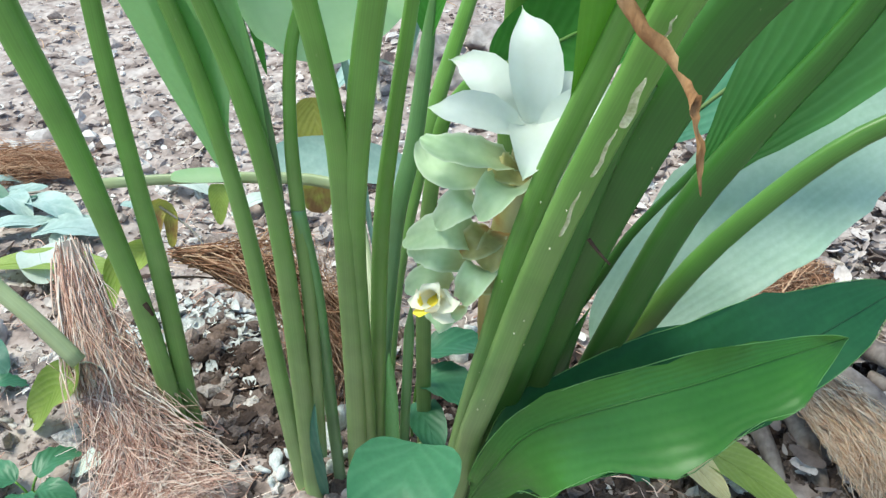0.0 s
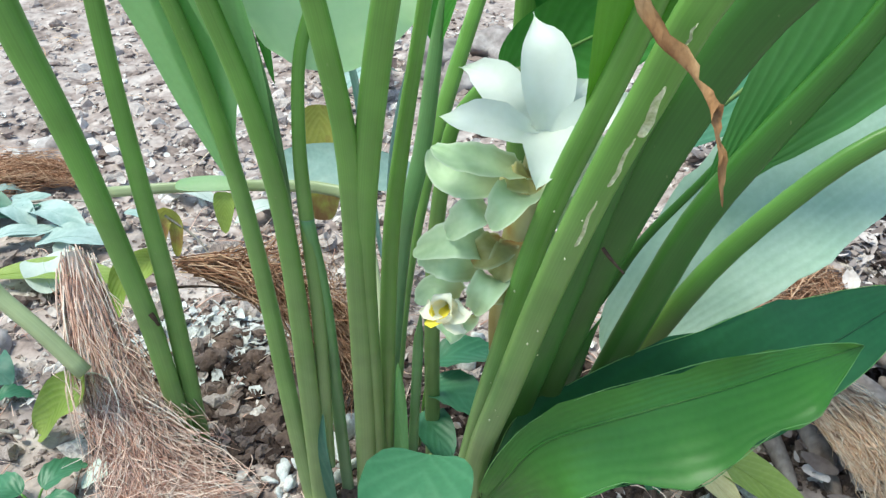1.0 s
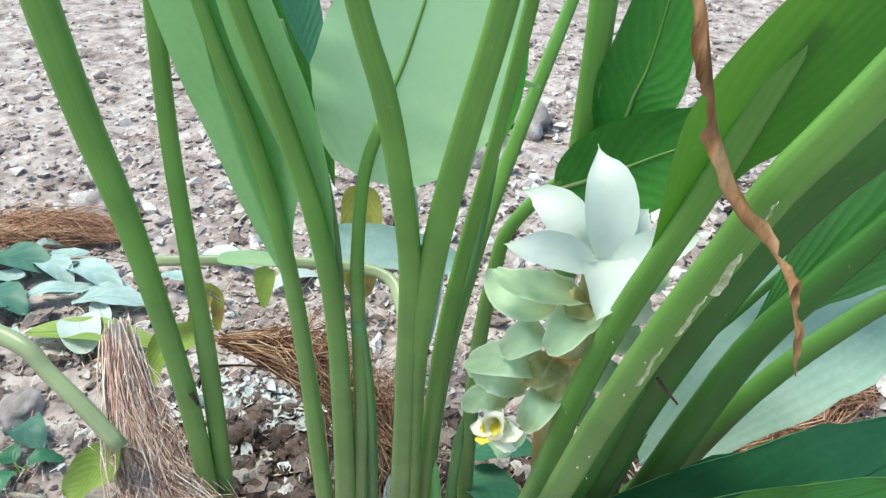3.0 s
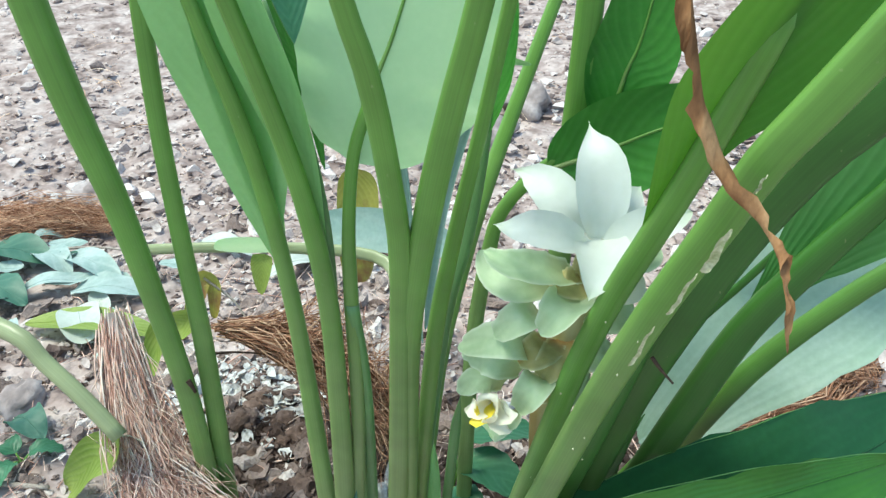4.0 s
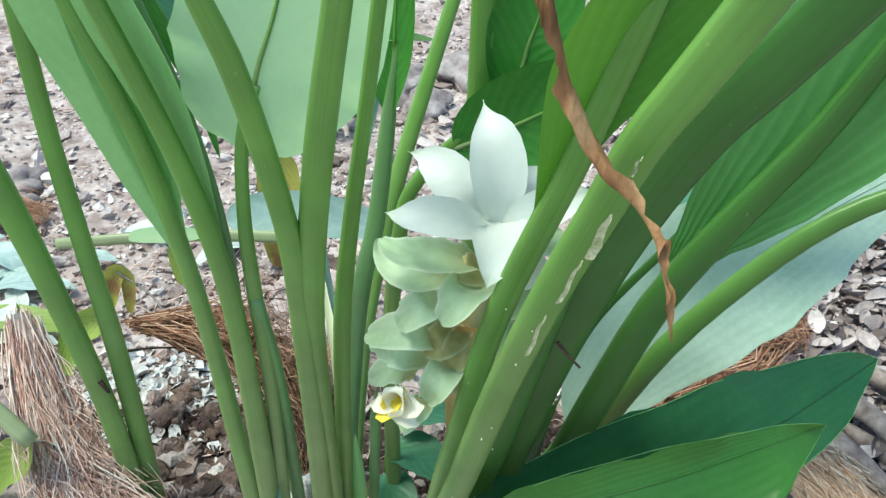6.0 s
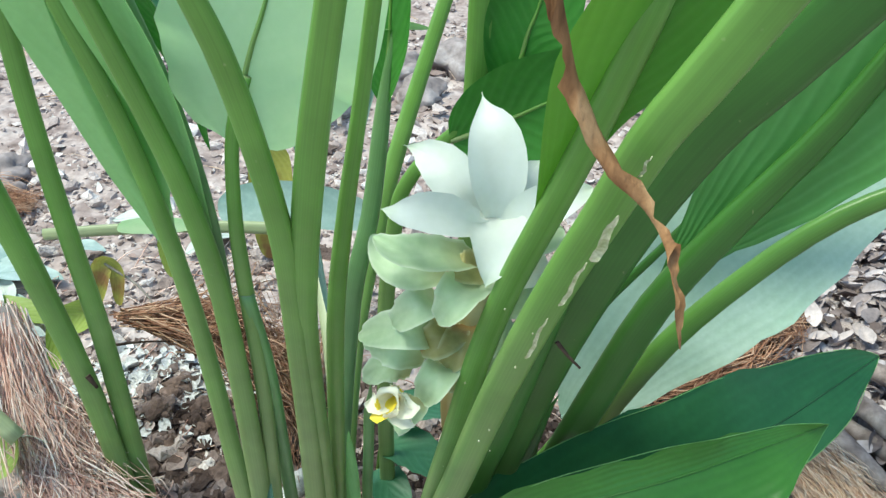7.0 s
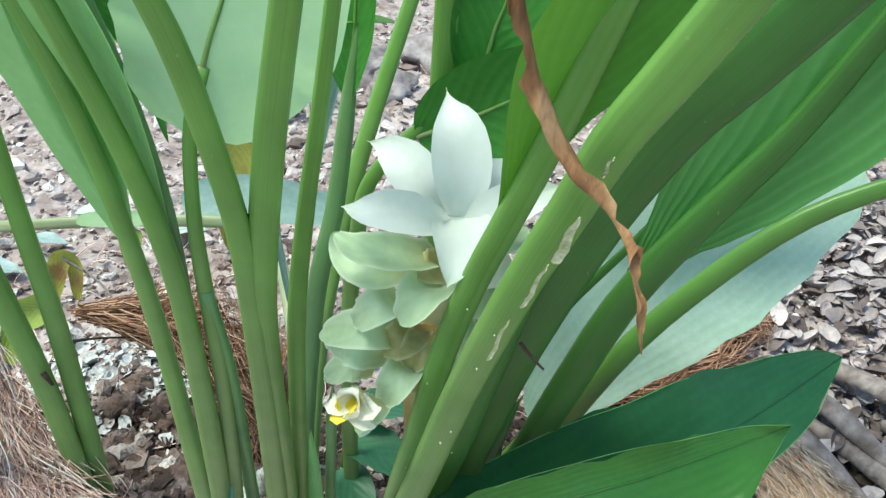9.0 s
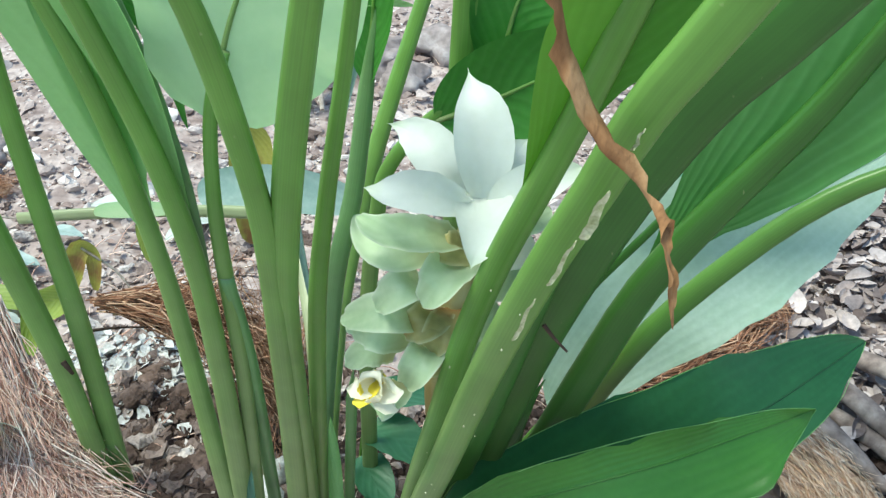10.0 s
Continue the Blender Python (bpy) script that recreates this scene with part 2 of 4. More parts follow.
# Brown foot is the bract's own tint, deepened to suggest a shaded hollow.
BRACT = leafy("green_bract", (0.38, 0.53, 0.3), (0.54, 0.67, 0.43), (0.6, 0.71, 0.5), 0.3, 0.5, veins=14, slant=8, glow=(0.56, 0.7, 0.38), relief=0.25, foot=(0.33, 0.29, 0.1), rim=(0.74, 0.8, 0.64))
BRACT_BROWN = leafy("brown_bract", (0.36, 0.31, 0.11), (0.5, 0.46, 0.2), (0.54, 0.5, 0.26), 0.3, 0.55, veins=14, slant=8, blotch=(0.33, 0.17, 0.05), relief=0.25, foot=(0.26, 0.15, 0.05), rim=(0.6, 0.6, 0.36))
PETAL = leafy("petal", (0.82, 0.8, 0.6), (0.88, 0.86, 0.72), (0.88, 0.86, 0.72), 0.3, 0.5, veins=8, slant=3, relief=0.1)
LIP = leafy("lip_petal", (0.8, 0.62, 0.04), (0.88, 0.72, 0.08), (0.88, 0.72, 0.1), 0.2, 0.5, veins=8, slant=3, relief=0.1)


# ---------------------------------------------------------------- shape helpers
def part(name, bm, material, parent=None, label="", smooth=True):
    me = bpy.data.meshes.new(name)
    if smooth:
        for f in bm.faces:
            f.smooth = True
    bm.to_mesh(me)
    bm.free()
    me.materials.append(material)
    ob = new(name, me)
    if parent:
        ob.parent = parent
    if label:
        tagged(ob, label)
    return ob


def thing(name, label, category, group="", at=(0, 0, 0)):
    ob = new(name)
    ob.empty_display_size = 0.02
    return tagged(ob, label, category, group)


def along(points, n):
    """A smooth curve through a few points, as n + 1 points."""
    p = [Vector(q) for q in points]
    p = [p[0] * 2 - p[1]] + p + [p[-1] * 2 - p[-2]]
    segs = len(p) - 3
    out = []
    for i in range(n + 1):
        s = i / n * segs
        k = min(int(s), segs - 1)
        t = s - k
        a, b, c, d = p[k:k + 4]
        out.append(0.5 * (2 * b + (c - a) * t + (2 * a - 5 * b + 4 * c - d) * t * t + (3 * b - a - 3 * c + d) * t ** 3))
    return out


def tangents(c):
    return [(c[min(i + 1, len(c) - 1)] - c[max(i - 1, 0)]).normalized() for i in range(len(c))]


def tube(points, r0, r1, n=22, sides=14, flat=1.0, face=(0, -1, 0.3), groove=0.0, tip=False, seed=0, power=1.0):
    """A tapered stalk; flat squeezes it along face, groove hollows the side that looks that way."""
    c = along(points, n)
    tg = tangents(c)
    bm = bmesh.new()
    uvl = bm.loops.layers.uv.new("UVMap")
    rings = []
    rnd = random.Random(seed)
    ph = rnd.random() * 6
    for i, (q, t) in enumerate(zip(c, tg)):
        u = i / n
        f = Vector(face)
        f = (f - t * f.dot(t)).normalized()
        s = t.cross(f)
        r = r0 + (r1 - r0) * u ** power
        r *= 1 + 0.035 * math.sin(u * 9 + ph)
        if tip:
            r *= max(0.05, min(1.0, (1 - u) * 4))
        ring = []
        for k in range(sides):
            a = 2 * math.pi * k / sides
            rr = r * (1 - groove * max(0.0, math.cos(a)) ** 4)
            ring.append(bm.verts.new(q + f * (math.cos(a) * rr * flat) + s * (math.sin(a) * rr)))
        rings.append(ring)
    for i in range(n):
        for k in range(sides):
            fc = bm.faces.new((rings[i][k], rings[i][(k + 1) % sides], rings[i + 1][(k + 1) % sides], rings[i + 1][k]))
            for lp, (uu, vv) in zip(fc.loops, ((i / n, k / sides), (i / n, (k + 1) / sides), ((i + 1) / n, (k + 1) / sides), ((i + 1) / n, k / sides))):
                lp[uvl].uv = (uu, vv)
    for ring in (rings[0], rings[-1]):
        bm.faces.new(ring)
    return bm


def blade(points, facing, half, a=0.6, b=0.8, n=30, m=12, cup=0.5, fold=0.0, wave=0.0, waves=5.0, twist=0.0, keep=0.0, left=1.0, right=1.0, seed=0, curl=0.0, ripple=0.0):
    """A leaf, bract or petal: a midrib through points, its width by a and b (blunt or pointed at base and tip),
    cupped towards facing, folded along the midrib, with a wavy margin. keep: share of the width left at the base."""
    us = [0.5 - 0.5 * math.cos(math.pi * i / n) for i in range(n + 1)]
    fine = along(points, n * 8)
    c = [fine[round(u * n * 8)] for u in us]
    tg = tangents(c)
    um = a / (a + b)
    top = um ** a * (1 - um) ** b
    rnd = random.Random(seed)
    p1, p2 = rnd.random() * 6, rnd.random() * 6
    bm = bmesh.new()
    uvl = bm.loops.layers.uv.new("UVMap")
    rows = []
    for i, (q, t) in enumerate(zip(c, tg)):
        u = us[i]
        f = Vector(facing)
        f = (f - t * f.dot(t)).normalized()
        s = t.cross(f)
        if twist:
            tw = twist * u
            f, s = f * math.cos(tw) + s * math.sin(tw), s * math.cos(tw) - f * math.sin(tw)
        w = (max(u, 1e-4) ** a * max(1 - u, 0.0) ** b) / top
        if u < um:
            w = max(w, keep)
        h = half * max(w, 0.012)
        row = []
        for k in range(m + 1):
            v = 2 * k / m - 1
            hh = h * (left if v < 0 else right)
            if ripple:
                hh *= 1 + ripple * v * v * (math.sin(2 * math.pi * waves * u + (p1 if v < 0 else p2)) + 0.5 * math.sin(2 * math.pi * waves * 2.1 * u + p2))
            x = abs(v)
            ang = cup * x
            if cup:
                dx, dz = math.sin(ang) / cup, (1 - math.cos(ang)) / cup
            else:
                dx, dz = x, 0.0
            dz += fold * x
            dz += curl * x ** 4
            wv = wave * x ** 1.7 * (math.sin(2 * math.pi * waves * u + (p1 if v < 0 else p2)) + 0.5 * math.sin(2 * math.pi * waves * 2.3 * u + p2)) * min(1.0, 4 * w)
            row.append(bm.verts.new(q + s * (dx * hh * (1 if v > 0 else -1)) + f * (dz * hh + wv)))
        rows.append(row)
    for i in range(n):
        for k in range(m):
            fc = bm.faces.new((rows[i][k], rows[i][k + 1], rows[i + 1][k + 1], rows[i + 1][k]))
            for lp, (uu, vv) in zip(fc.loops, ((i, k), (i, k + 1), (i + 1, k + 1), (i + 1, k))):
                lp[uvl].uv = (us[uu], vv / m)
    return bm


def soup(name, verts, faces, material, parent=None, smooth=True):
    me = bpy.data.meshes.new(name)
    me.from_pydata(verts, [], faces)
    me.materials.append(material)
    me.polygons.foreach_set("use_smooth", [smooth] * len(me.polygons))
    ob = new(name, me)
    if parent:
        ob.parent = parent
    return ob


def rise(x, y):
    """The height of the soil."""
    h = 0.010 * noise.noise(Vector((x * 5.0, y * 5.0, 0.3)))
    h += 0.007 * noise.noise(Vector((x * 14.0, y * 14.0, 4.1)))
    h += 0.0045 * noise.noise(Vector((x * 42.0, y * 42.0, 7.7)))
    h += 0.003 * noise.noise(Vector((x * 95.0, y * 95.0, 2.2)))
    far = max(0.0, math.hypot(x - 0.2, y - 0.7) - 1.6)
    return h * (1 + min(far, 4.0) * 0.6) + 0.02 * far * noise.noise(Vector((x * 0.6, y * 0.6, 9.0)))


# ---------------------------------------------------------------- ground
def spread(lo, hi, fine_lo, fine_hi, step, grow):
    """Grid lines: fine between two places, widening outward."""
    mid = list(np.arange(fine_lo, fine_hi + step / 2, step))
    a, s = [], step
    x = fine_lo
    while x > lo:
        s *= grow
        x -= s
        a.append(x)
    b, s = [], step
    x = fine_hi
    while x < hi:
        s *= grow
        x += s
        b.append(x)
    return a[::-1] + mid + b


gx = spread(-60, 60, -0.75, 1.05, 0.008, 1.12)
gy = spread(-60, 90, 0.35, 1.75, 0.008, 1.12)
gv = [(x, y, rise(x, y)) for y in gy for x in gx]
nx = len(gx)
gf = [(j * nx + i, j * nx + i + 1, (j + 1) * nx + i + 1, (j + 1) * nx + i) for j in range(len(gy) - 1) for i in range(nx - 1)]
ground = soup("ground", gv, gf, SOIL)
tagged(ground, "bare brown garden soil, dry and crumbly", "ground", kind="structure")


def ico(sub):
    bm = bmesh.new()
    bmesh.ops.create_icosphere(bm, subdivisions=sub, radius=1.0)
    v = np.array([q.co[:] for q in bm.verts])
    f = np.array([[q.index for q in fc.verts] for fc in bm.faces])
    bm.free()
    return v, f


def lump_shapes(sub, count, rough):
    base, f = ico(sub)
    out = []
    for k in range(count):
        d = np.array([1 + rough * noise.noise(Vector(p) * 1.3 + Vector((k * 7.1, 0, 0))) + 0.5 * rough * noise.noise(Vector(p) * 3.7 + Vector((0, k * 5.3, 0))) for p in base])
        out.append(base * d[:, None])
    return out, f


def scatter_lumps(name, places, shapes, f, material, label, category):
    """places: x, y, size. One mesh of many crumbs, each half sunk into the soil."""
    rng = np.random.RandomState(len(places))
    V, F, off = [], [], 0
    for x, y, s in places:
        v = shapes[rng.randint(len(shapes))] * s * (1, rng.uniform(0.6, 1.0), rng.uniform(0.45, 0.8))
        a = rng.uniform(0, 6.28)
        ca, sa = math.cos(a), math.sin(a)
        v = v @ np.array([[ca, sa, 0], [-sa, ca, 0], [0, 0, 1]])
        V.append(v + (x, y, rise(x, y) + s * 0.2))
        F.append(f + off)
        off += len(v)
    ob = soup(name, np.concatenate(V).tolist(), np.concatenate(F).tolist(), material, smooth=False)
    return tagged(ob, label, category, kind="stuff")


rng = np.random.RandomState(3)
shapes, fi = lump_shapes(2, 8, 1.0)
near = [(rng.normal(0.1, 0.42), rng.normal(0.72, 0.24), 0.003 + 0.013 * rng.uniform(0, 1) ** 4) for _ in range(3200)]
scatter_lumps("soil_clods", near, shapes, fi, CLOD, "brown and grey clods of crumbly soil on the ground", "soil clods")
dark_shaded = [(rng.normal(-0.04, 0.07), rng.normal(0.63, 0.05), 0.003 + 0.009 * rng.uniform(0, 1) ** 3) for _ in range(900)]
# under the low blades and the clump, dark crumbs stand in for shade
dark_shaded += [(rng.uniform(0.1, 0.62), rng.uniform(0.5, 0.72), 0.003 + 0.01 * rng.uniform(0, 1) ** 3) for _ in range(1200)]
dark_shaded += [(rng.uniform(0.03, 0.27), rng.uniform(0.53, 0.68), 0.003 + 0.009 * rng.uniform(0, 1) ** 3) for _ in range(1100)]
scatter_lumps("dark_shaded_clods", dark_shaded, shapes, fi, DARK_CLOD, "dark clods of earth round the stems, partly coloured for shade", "soil clods")
shapes1, fi1 = lump_shapes(1, 8, 0.9)
crumbs = [(rng.normal(0.1, 0.5), rng.normal(0.85, 0.36), 0.0015 + 0.004 * rng.uniform(0, 1) ** 2) for _ in range(7000)]
scatter_lumps("soil_crumbs", crumbs, shapes1, fi1, CLOD, "fine soil crumbs strewn on the ground", "soil crumbs")
back = [(rng.normal(0.1, 0.8), 0.95 + abs(rng.normal(0, 0.9)), 0.003 + 0.013 * rng.uniform(0, 1) ** 5) for _ in range(9000)]
scatter_lumps("far_clods", back, shapes1, fi1, SUNLIT_CLOD, "pale clods and pebbles over the bare ground behind", "soil clods")


def flakes(name, places, material, label, category, wide=0.55):
    """Many small dry scraps of leaf, each curled a little. places: x, y, length, lift."""
    r = np.random.RandomState(len(places) + 7)
    V, F = [], []
    for x, y, s, lift in places:
        a, tilt, roll, bend = r.uniform(0, 6.28), r.uniform(-0.4, 0.4), r.uniform(-0.5, 0.5), r.uniform(-1.4, 2.2)
        m = Matrix.Translation((x, y, rise(x, y) + lift)) @ Euler((roll, tilt, a)).to_matrix().to_4x4()
        o = len(V)
        w, roll_up = s * wide * r.uniform(0.6, 1.2), r.uniform(-0.3, 1.3)
        for i in range(5):
            u = i / 4
            h = w * (0.25 + math.sin(math.pi * min(1, u * 0.95 + 0.04)) ** 0.8) * 0.5
            for k in (-1, 0, 1):
                z = bend * s * 0.5 * (u - 0.5) ** 2 + abs(k) * h * roll_up + r.uniform(-0.02, 0.02) * s
                V.append((m @ Vector(((u - 0.5) * s, k * h * r.uniform(0.92, 1.08), z)))[:])
        for i in range(4):
            for k in range(2):
                q = o + i * 3 + k
                F.append((q, q + 1, q + 4, q + 3))
    return tagged(soup(name, V, F, material), label, category, kind="stuff")


chips = [(rng.normal(-0.05, 0.4), rng.normal(0.8, 0.27), 0.003 + 0.013 * rng.uniform(0, 1) ** 3, 0.003) for _ in range(3000)]
chips += [(rng.normal(0.1, 0.8), 1.0 + abs(rng.normal(0, 0.8)), 0.004 + 0.014 * rng.uniform(0, 1) ** 4, 0.003) for _ in range(4200)]
flakes("pale_chips", chips, CHIP, "pale chips of dry leaf and husk strewn over the soil", "chips")
dry = [(0.4 + abs(rng.normal(0, 0.35)), rng.normal(0.95, 0.22), 0.009 + 0.022 * rng.uniform(0, 1) ** 2, rng.uniform(0.004, 0.024)) for _ in range(5200)]
flakes("dry_leaf_litter", dry, DRYLEAF, "thick litter of curled grey dry leaves on the soil", "leaf litter", 0.45)


def strands(places, n=6, sides=3):
    """Thin fibres: each from a list of points and a radius."""
    V, F = [], []
    for pts, r in places:
        c = along(pts, n)
        tg = tangents(c)
        o = len(V)
        for i, (q, t) in enumerate(zip(c, tg)):
            f = t.orthogonal().normalized()
            s = t.cross(f)
            rr = r * (1 - 0.7 * i / n)
            for k in range(sides):
                a = 2 * math.pi * k / sides
                V.append((q + f * math.cos(a) * rr + s * math.sin(a) * rr)[:])
        for i in range(n):
            for k in range(sides):
                F.append((o + i * sides + k, o + i * sides + (k + 1) % sides, o + (i + 1) * sides + (k + 1) % sides, o + (i + 1) * sides + k))
    return V, F


def straws(name, places, material, label, count, long, seed):
    """Loose straws lying about within a box of the plan."""
    r = random.Random(seed)
    x0, x1, y0, y1 = places
    st = []
    for _ in range(count):
        x, y, a, s = r.uniform(x0, x1), r.uniform(y0, y1), r.uniform(0, 6.28), long * r.uniform(0.3, 1)
        b = a + r.uniform(-0.6, 0.6)
        p = [(x, y, rise(x, y) + 0.004), (x + math.cos(a) * s / 2, y + math.sin(a) * s / 2, rise(x, y) + r.uniform(0.004, 0.014)),
             (x + math.cos(a) * s / 2 + math.cos(b) * s / 2, y + math.sin(a) * s / 2 + math.sin(b) * s / 2, rise(x, y) + r.uniform(0.002, 0.008))]
        st.append((p, r.uniform(0.0004, 0.0011)))
    return tagged(soup(name, *strands(st), material), label, "straw", kind="stuff")


straws("loose_fibres", (-0.4, 0.3, 0.48, 0.95), FIBRE, "loose brown fibres scattered over the soil", 520, 0.06, 5)
lime = [(rng.normal(-0.13, 0.045), rng.normal(0.72, 0.03), 0.004 + 0.012 * rng.uniform(0, 1) ** 2, 0.004) for _ in range(520)]
flakes("lime_flakes", lime, WHITE_CHIP, "patch of whitish flakes and dust on the soil", "flakes", 0.8)
straws("far_straws", (-0.9, 0.9, 0.95, 2.0), STRAW, "loose pale straws scattered over the bare ground", 160, 0.09, 6)


# ---------------------------------------------------------------- plant shoots
def shoot(label, group="turmeric shoots"):
    return thing("turmeric_shoot", label, "plant", group)


def petiole(parent, pts, r0, r1, mat=None, flat=0.8, groove=0.25, seed=0, name="stem", **kw):
    pts = [(pts[0][0], pts[0][1], rise(pts[0][0], pts[0][1]) - 0.015)] + list(pts[1:]) if pts[0][2] <= 0.001 else pts
    return part(name, tube(pts, r0, r1, flat=flat, groove=groove, seed=seed, **kw), mat or SHEATH, parent)


def leaf(parent, pts, facing, half, mat, rib=0.0016, rib_mat=None, edge=False, name="leaf_blade", label="", **kw):
    bm = blade(pts, facing, half, **kw)
    bm.verts.ensure_lookup_table()
    rims = [[bm.verts[i * 13 + k].co.copy() for i in range(2, 31, 2)] for k in (0, 12)] if edge else []
    ob = part(name, bm, mat, parent, label)
    for rim in rims:
        part("margin", tube(rim, 0.0003, 0.0002, n=40, sides=6), LEAF_UNDER, ob)
    if rib:
        part("midrib", tube(pts, rib, rib * 0.25, n=24, sides=8, face=facing), rib_mat or SHEATH, ob)
    return ob


# the pair of stems that leans apart from the rest
shoot_a = shoot("pair of leaning green turmeric stems rising from the soil")
petiole(shoot_a, [(-0.11, 0.58, 0.0), (-0.113, 0.58, 0.021), (-0.115, 0.58, 0.133), (-0.123, 0.58, 0.221), (-0.134, 0.58, 0.307), (-0.148, 0.58, 0.377), (-0.158, 0.58, 0.446), (-0.17, 0.58, 0.55)], 0.0075, 0.0125, seed=1)
petiole(shoot_a, [(-0.103, 0.585, 0.0), (-0.104, 0.588, 0.01), (-0.098, 0.59, 0.172), (-0.098, 0.59, 0.266), (-0.097, 0.59, 0.358), (-0.092, 0.59, 0.444), (-0.085, 0.59, 0.55)], 0.0088, 0.0058, seed=2)

part("bud_scar", tube([(-0.108, 0.5725, 0.157), (-0.105, 0.5715, 0.152), (-0.1035, 0.572, 0.146)], 0.0022, 0.0012, n=8, sides=8), TWIG, shoot_a)

# the group of slim stems with blades that open above
shoot_b = shoot("clump of slim green turmeric stems with broad pale blades")
petiole(shoot_b, [(0.012, 0.53, 0.0), (0.005, 0.535, 0.081), (0.0, 0.54, 0.202), (-0.004, 0.54, 0.278), (-0.012, 0.54, 0.349), (-0.022, 0.54, 0.4), (-0.036, 0.54, 0.452), (-0.055, 0.54, 0.54)], 0.0075, 0.004, seed=3)
leaf(shoot_b, [(-0.012, 0.545, 0.29), (-0.02, 0.545, 0.347), (-0.027, 0.545, 0.4), (-0.038, 0.545, 0.446), (-0.06, 0.54, 0.54), (-0.08, 0.53, 0.62)], (0.1, -1, 0.5), 0.045, LEAF_UNDER, rib=0.0, a=1.0, b=0.7, cup=0.3, seed=3, left=0.55, right=0.95, label="pale green blade around its stalk")
petiole(shoot_b, [(0.018, 0.53, 0.0), (0.025, 0.519, 0.106), (0.031, 0.509, 0.21), (0.034, 0.5, 0.299), (0.029, 0.493, 0.366), (0.02, 0.488, 0.417), (0.008, 0.483, 0.47), (-0.01, 0.478, 0.54)], 0.008, 0.0042, seed=4)
leaf(shoot_b, [(0.036, 0.503, 0.33), (0.032, 0.499, 0.385), (0.024, 0.496, 0.432), (0.012, 0.49, 0.48), (-0.01, 0.48, 0.58)], (-0.5, -1, 0.4), 0.022, LEAF_UNDER, rib=0.0, a=1.0, b=0.6, cup=0.9, seed=4, label="half-rolled green blade")
petiole(shoot_b, [(0.038, 0.54, 0.0), (0.042, 0.53, 0.102), (0.048, 0.515, 0.22), (0.047, 0.505, 0.29)], 0.0052, 0.0042, SHEATH_GREY, seed=5)
petiole(shoot_b, [(0.03, 0.525, 0.05), (0.042, 0.515, 0.2), (0.047, 0.505, 0.30), (0.05, 0.502, 0.345), (0.056, 0.502, 0.39), (0.066, 0.505, 0.42)], 0.0052, 0.0032, seed=6)
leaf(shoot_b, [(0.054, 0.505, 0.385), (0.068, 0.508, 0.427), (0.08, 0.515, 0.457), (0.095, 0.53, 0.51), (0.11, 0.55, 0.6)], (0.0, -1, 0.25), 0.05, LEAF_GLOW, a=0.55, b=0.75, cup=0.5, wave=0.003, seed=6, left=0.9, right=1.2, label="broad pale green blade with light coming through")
petiole(shoot_b, [(0.028, 0.51, 0.2), (0.036, 0.505, 0.32), (0.03, 0.505, 0.40), (0.015, 0.505, 0.47)], 0.004, 0.003, SHEATH_GREY, seed=7)

leaf(shoot_b, [(-0.007, 0.549, 0.297), (-0.015, 0.549, 0.354), (-0.021, 0.549, 0.405), (-0.026, 0.549, 0.446), (-0.032, 0.549, 0.494)], (0.1, -1, 0.4), 0.017, LEAF_UNDER, rib=0.0, a=0.7, b=0.35, cup=0.4, seed=51, label="green blade between two stalks")
leaf(shoot_b, [(0.026, 0.548, 0.357), (0.025, 0.546, 0.395), (0.019, 0.544, 0.423), (0.01, 0.542, 0.446), (0.001, 0.54, 0.477)], (-0.4, -1, 0.3), 0.0095, LEAF_MID, rib=0.0, a=0.7, b=0.4, cup=1.2, seed=53, label="narrow rolled dark green blade")
leaf(shoot_b, [(0.003, 0.6, 0.395), (-0.002, 0.602, 0.424), (-0.005, 0.604, 0.448), (-0.005, 0.606, 0.481)], (0.1, -1, 0.3), 0.016, LEAF_SHEEN, rib=0.0, a=0.6, b=0.4, cup=0.5, seed=54, label="blue-green blade behind the stalks")

# the thick group in the middle
shoot_c = shoot("thick clump of upright green turmeric stems")
petiole(shoot_c, [(0.053, 0.54, 0.0), (0.069, 0.505, 0.142), (0.083, 0.468, 0.291), (0.09, 0.445, 0.369), (0.089, 0.43, 0.424), (0.086, 0.418, 0.466), (0.08, 0.41, 0.498), (0.07, 0.40, 0.56)], 0.0085, 0.0042, seed=8, power=0.6)
petiole(shoot_c, [(0.06, 0.545, 0.0), (0.073, 0.512, 0.126), (0.086, 0.472, 0.28), (0.096, 0.452, 0.348), (0.109, 0.435, 0.412), (0.12, 0.423, 0.457), (0.13, 0.412, 0.495), (0.145, 0.40, 0.56)], 0.009, 0.0052, seed=9, power=0.6)
petiole(shoot_c, [(0.066, 0.55, 0.0), (0.081, 0.522, 0.126), (0.099, 0.487, 0.28), (0.113, 0.47, 0.36), (0.128, 0.456, 0.43), (0.146, 0.445, 0.52)], 0.0075, 0.003, seed=10, power=0.6)
petiole(shoot_c, [(0.067, 0.54, 0.0), (0.074, 0.548, 0.081), (0.092, 0.568, 0.23), (0.108, 0.58, 0.298), (0.12, 0.592, 0.374), (0.128, 0.598, 0.42)], 0.008, 0.0042, SHEATH_GREY, seed=11, tip=True)
leaf(shoot_c, [(0.119, 0.591, 0.362), (0.121, 0.594, 0.385), (0.124, 0.597, 0.41), (0.126, 0.6, 0.45), (0.12, 0.6, 0.5)], (-0.5, -1, 0.1), 0.021, LEAF_MID, a=0.9, b=0.6, cup=0.9, seed=11, label="dark green folded leaf")
